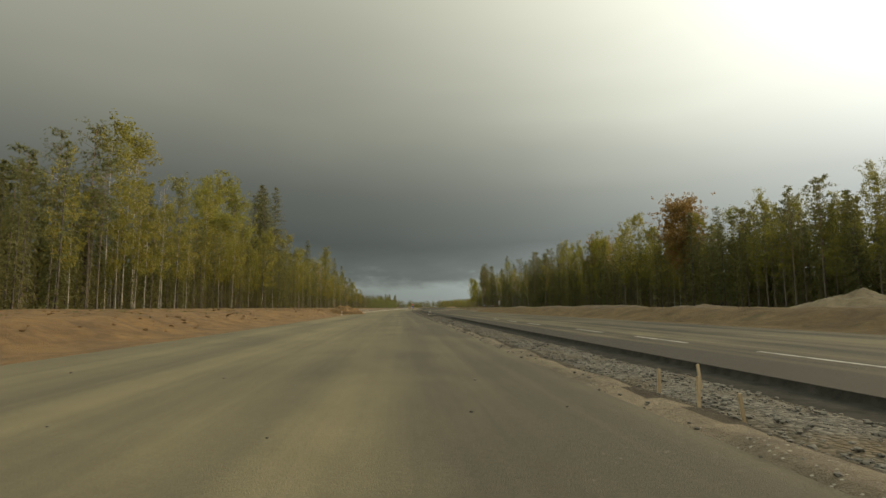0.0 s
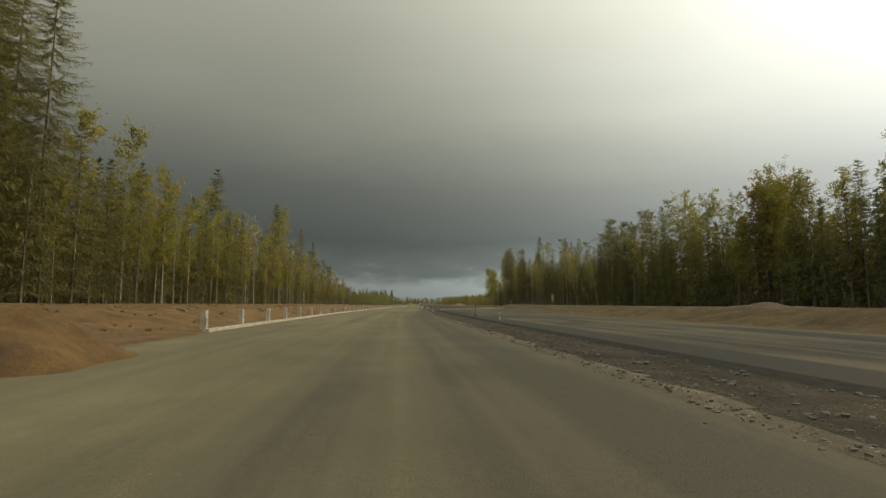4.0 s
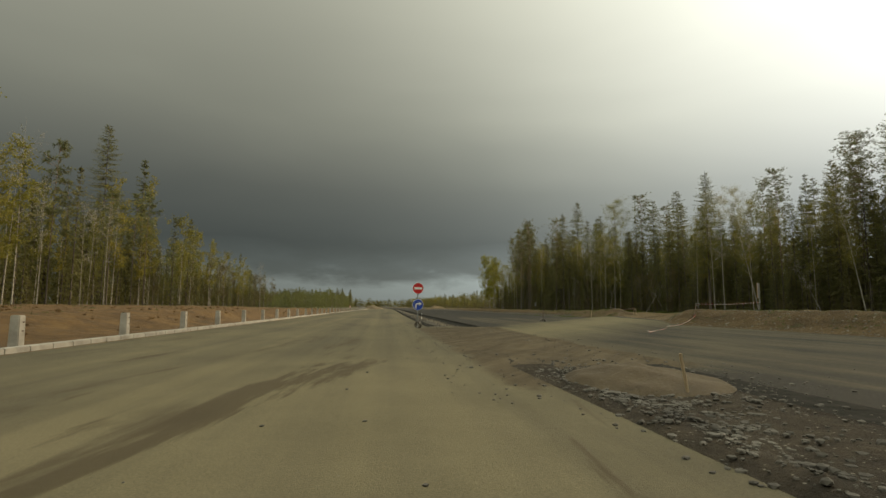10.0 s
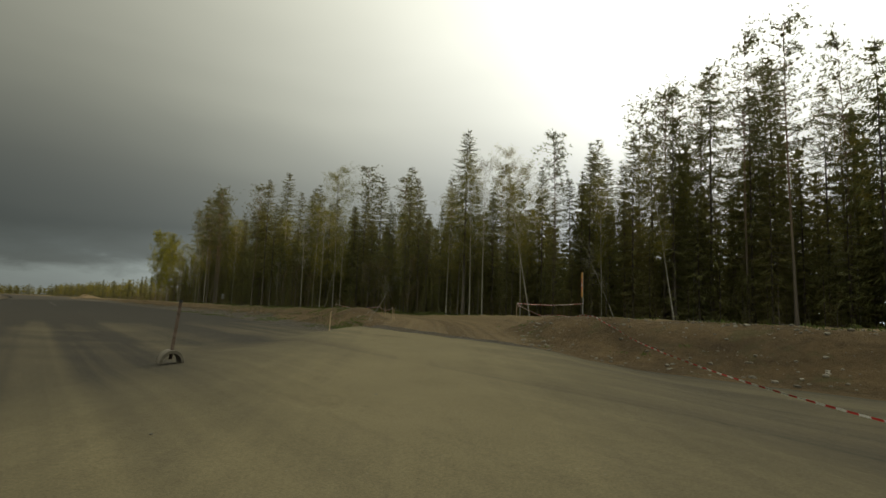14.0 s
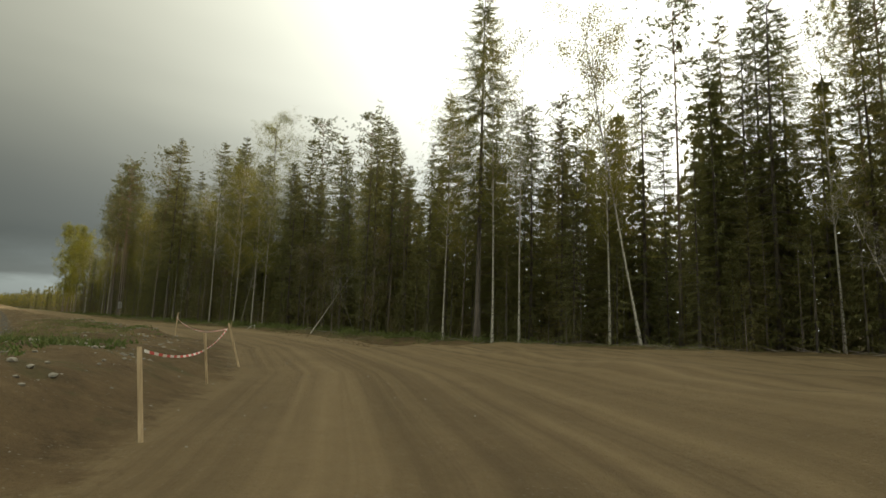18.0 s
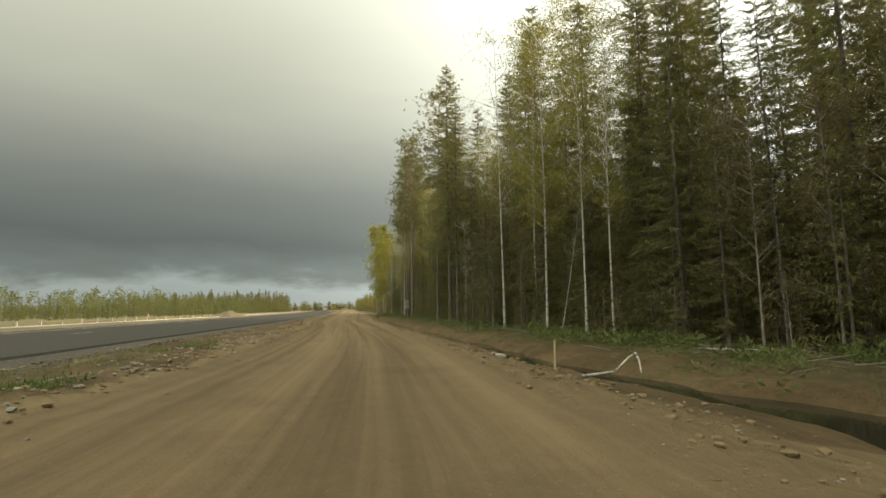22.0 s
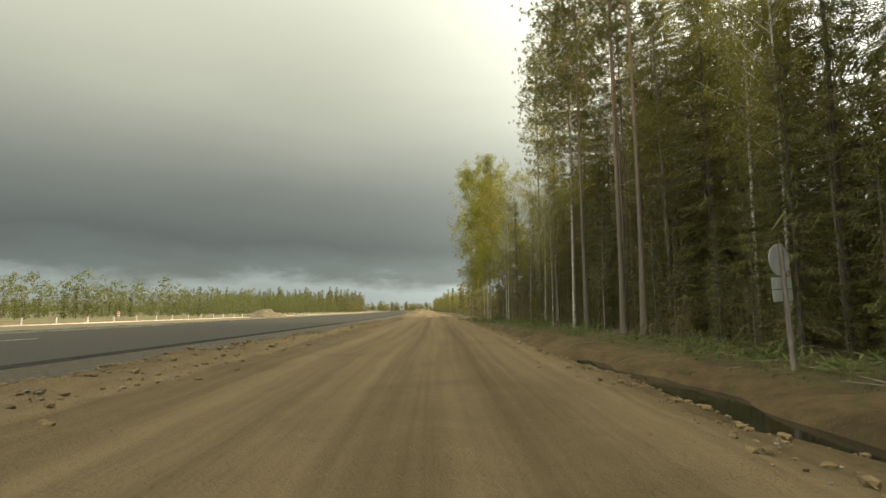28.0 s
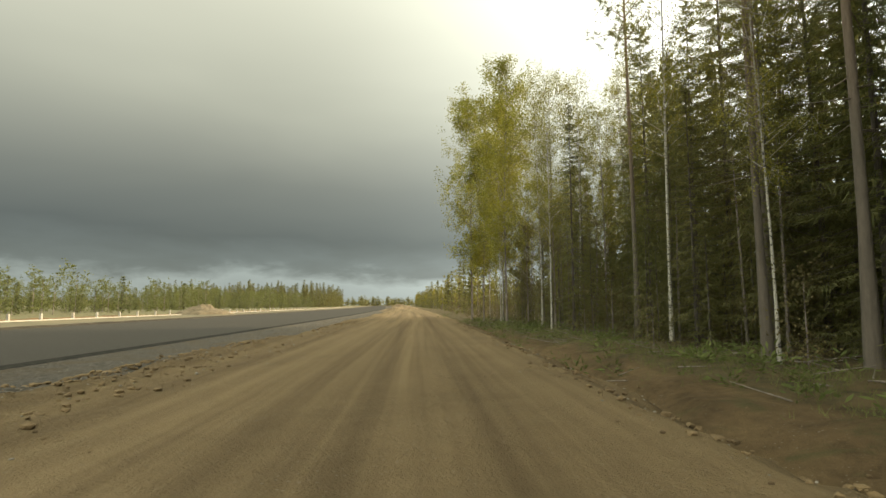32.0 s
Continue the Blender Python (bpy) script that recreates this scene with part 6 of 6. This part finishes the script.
# worn paint marks on the newer carriageway
for y in (-88, -80, -72, -60, -52, -44, 238.0, 262.0, 300):
    x = float(axis(y)) + (3.4 if y < 0 else 8.0)
    ob = part("lane_mark", box(0.16, 4.2, 0.008, None, 0.0), M["paint"])
    ob.matrix_world = Matrix.Translation((x, y, 0.004)) @ Matrix.Rotation(-0.02 if y < 0 else -0.06, 4, "Z")
    tagged(ob, "worn white lane mark on the newer asphalt", "lane mark", "lane marks")


# striped barrier far off by the kerb
ob = thing("lane_marker", "small red and white striped barrier behind the kerb", "traffic marker", m=Matrix.Translation((2.0, 366.0, foot(2.0, 366.0))))
part("board", box(0.5, 0.05, 1.0, Matrix.Translation((0, 0, 0.95)), 0.01), M["white"], ob)
for zz in (0.62, 0.95, 1.28):
    part("stripe", box(0.505, 0.056, 0.16, Matrix.Translation((0, 0, zz)), 0.004), M["red"], ob)
part("leg", box(0.06, 0.06, 0.5, Matrix.Translation((0, 0, 0.25)), 0.005), M["steel"], ob)

# dry grass along the wood and verge
rg = np.random.default_rng(3)
k = 9000
gy = rg.uniform(176, 360, k)
gx = np.where(rg.random(k) < 0.72, forest_x(gy) + rg.normal(-0.6, 1.3, k), forest_x(gy) + rg.normal(-1.6, 0.8, k))
hollow = (gy < 226) & (rg.random(k) < 0.5)
gx = np.where(hollow, track_x(gy) - rg.uniform(5.6, 9.5, k), gx)
gz = ground_z(gx, gy)
foots = np.repeat(np.stack([gx, gy, gz - 0.02], 1), 5, 0) + rg.normal(0, 0.07, (k * 5, 3)) * [1, 1, 0]
d = unit(rg.normal(0, 0.45, foots.shape) * [1, 1, 0.2] + [0, 0, 1.0])
gv, gf = blades(foots, d, unit(np.cross(d, rg.normal(size=d.shape))), rg.uniform(0.08, 0.30, len(foots)), 0.007)
tagged(mesh_object("verge_grass", gv, gf, M["grass"]), "sparse dry grass along the wood's edge and bank", "grass", kind="stuff")

# weeds on the slopes of the bank and the orange soil
k = 5200
ry = rg.uniform(168, 220, 1500)
wy = np.concatenate([rg.uniform(128, 216, 1500), rg.uniform(-100, 265, 1800), ry])
wu = np.concatenate([rg.uniform(19.3, 26.0, 1500), rg.uniform(-40, -22, 1800), track_x(ry) - axis(ry) - rg.uniform(5.0, 7.6, 1500)])
wx = axis(wy) + wu
keep = (rough(wx, wy, 3.1, 0.7) > 0.05) & (near_route(wx, wy)[0] > 3.9)
wx, wy = wx[keep], wy[keep]
foots = np.repeat(np.stack([wx, wy, ground_z(wx, wy) - 0.02], 1), 9, 0) + rg.normal(0, 0.10, (len(wx) * 9, 3)) * [1, 1, 0]
d = unit(rg.normal(0, 0.7, foots.shape) * [1, 1, 0.2] + [0, 0, 0.8])
gv, gf = leaf_quads(foots, d, unit(np.cross(d, rg.normal(size=d.shape))), rg.uniform(0.06, 0.19, len(foots)), 0.018)
tagged(mesh_object("bank_weeds", gv, gf, M["fern"]), "low green weeds dotted over the earth bank", "weeds", kind="stuff")

# ferns and low bushes in front of the wood
k = 3200
fy = np.where(rg.random(k) < 0.45, rg.uniform(192, 246, k), rg.uniform(186, 352, k))
fx = forest_x(fy) + np.where(fy > 250, rg.normal(-0.9, 1.4, k), rg.normal(0.0, 1.3, k))
keep = rough(fx, fy, 2.6, 1.9) > -0.1
fx, fy = fx[keep], fy[keep]
size = rg.uniform(0.25, 0.75, len(fx))
base = np.repeat(np.stack([fx, fy, ground_z(fx, fy)], 1), 16, 0)
size = np.repeat(size, 16)
d = unit(rg.normal(0, 0.8, base.shape) * [1, 1, 0.3] + [0, 0, 0.75])
base = base + d * (size * rg.uniform(0.1, 0.7, len(base)))[:, None] + rg.normal(0, 0.12, base.shape) * [1, 1, 0]
gv, gf = leaf_quads(base, unit(d + [0, 0, -0.35]), unit(np.cross(d, rg.normal(size=d.shape))), size * 0.36, size * 0.05)
tagged(mesh_object("fern_growth", gv, gf, M["fern"]), "low green ferns and bushes before the wood", "undergrowth", kind="stuff")

# fallen twigs on the forest floor
k = 900
ty = rg.uniform(150, 350, k)
tx = forest_x(ty) + rg.normal(0.4, 1.6, k)
at = np.stack([tx, ty, ground_z(tx, ty) + 0.03], 1)
turn = rg.uniform(0, 6.28, k)
span = rg.uniform(0.3, 1.5, k)
tips = at + np.stack([np.cos(turn) * span, np.sin(turn) * span, rg.uniform(0.0, 0.25, k) * span], 1)
tips[:, 2] = np.maximum(tips[:, 2], ground_z(tips[:, 0], tips[:, 1]) + 0.03)
tv, tf = sticks(at, tips, 0.018, 0.006, 4)
tagged(mesh_object("fallen_twigs", tv, tf, M["twig"]), "grey dead twigs strewn along the wood's edge", "twigs", kind="stuff")
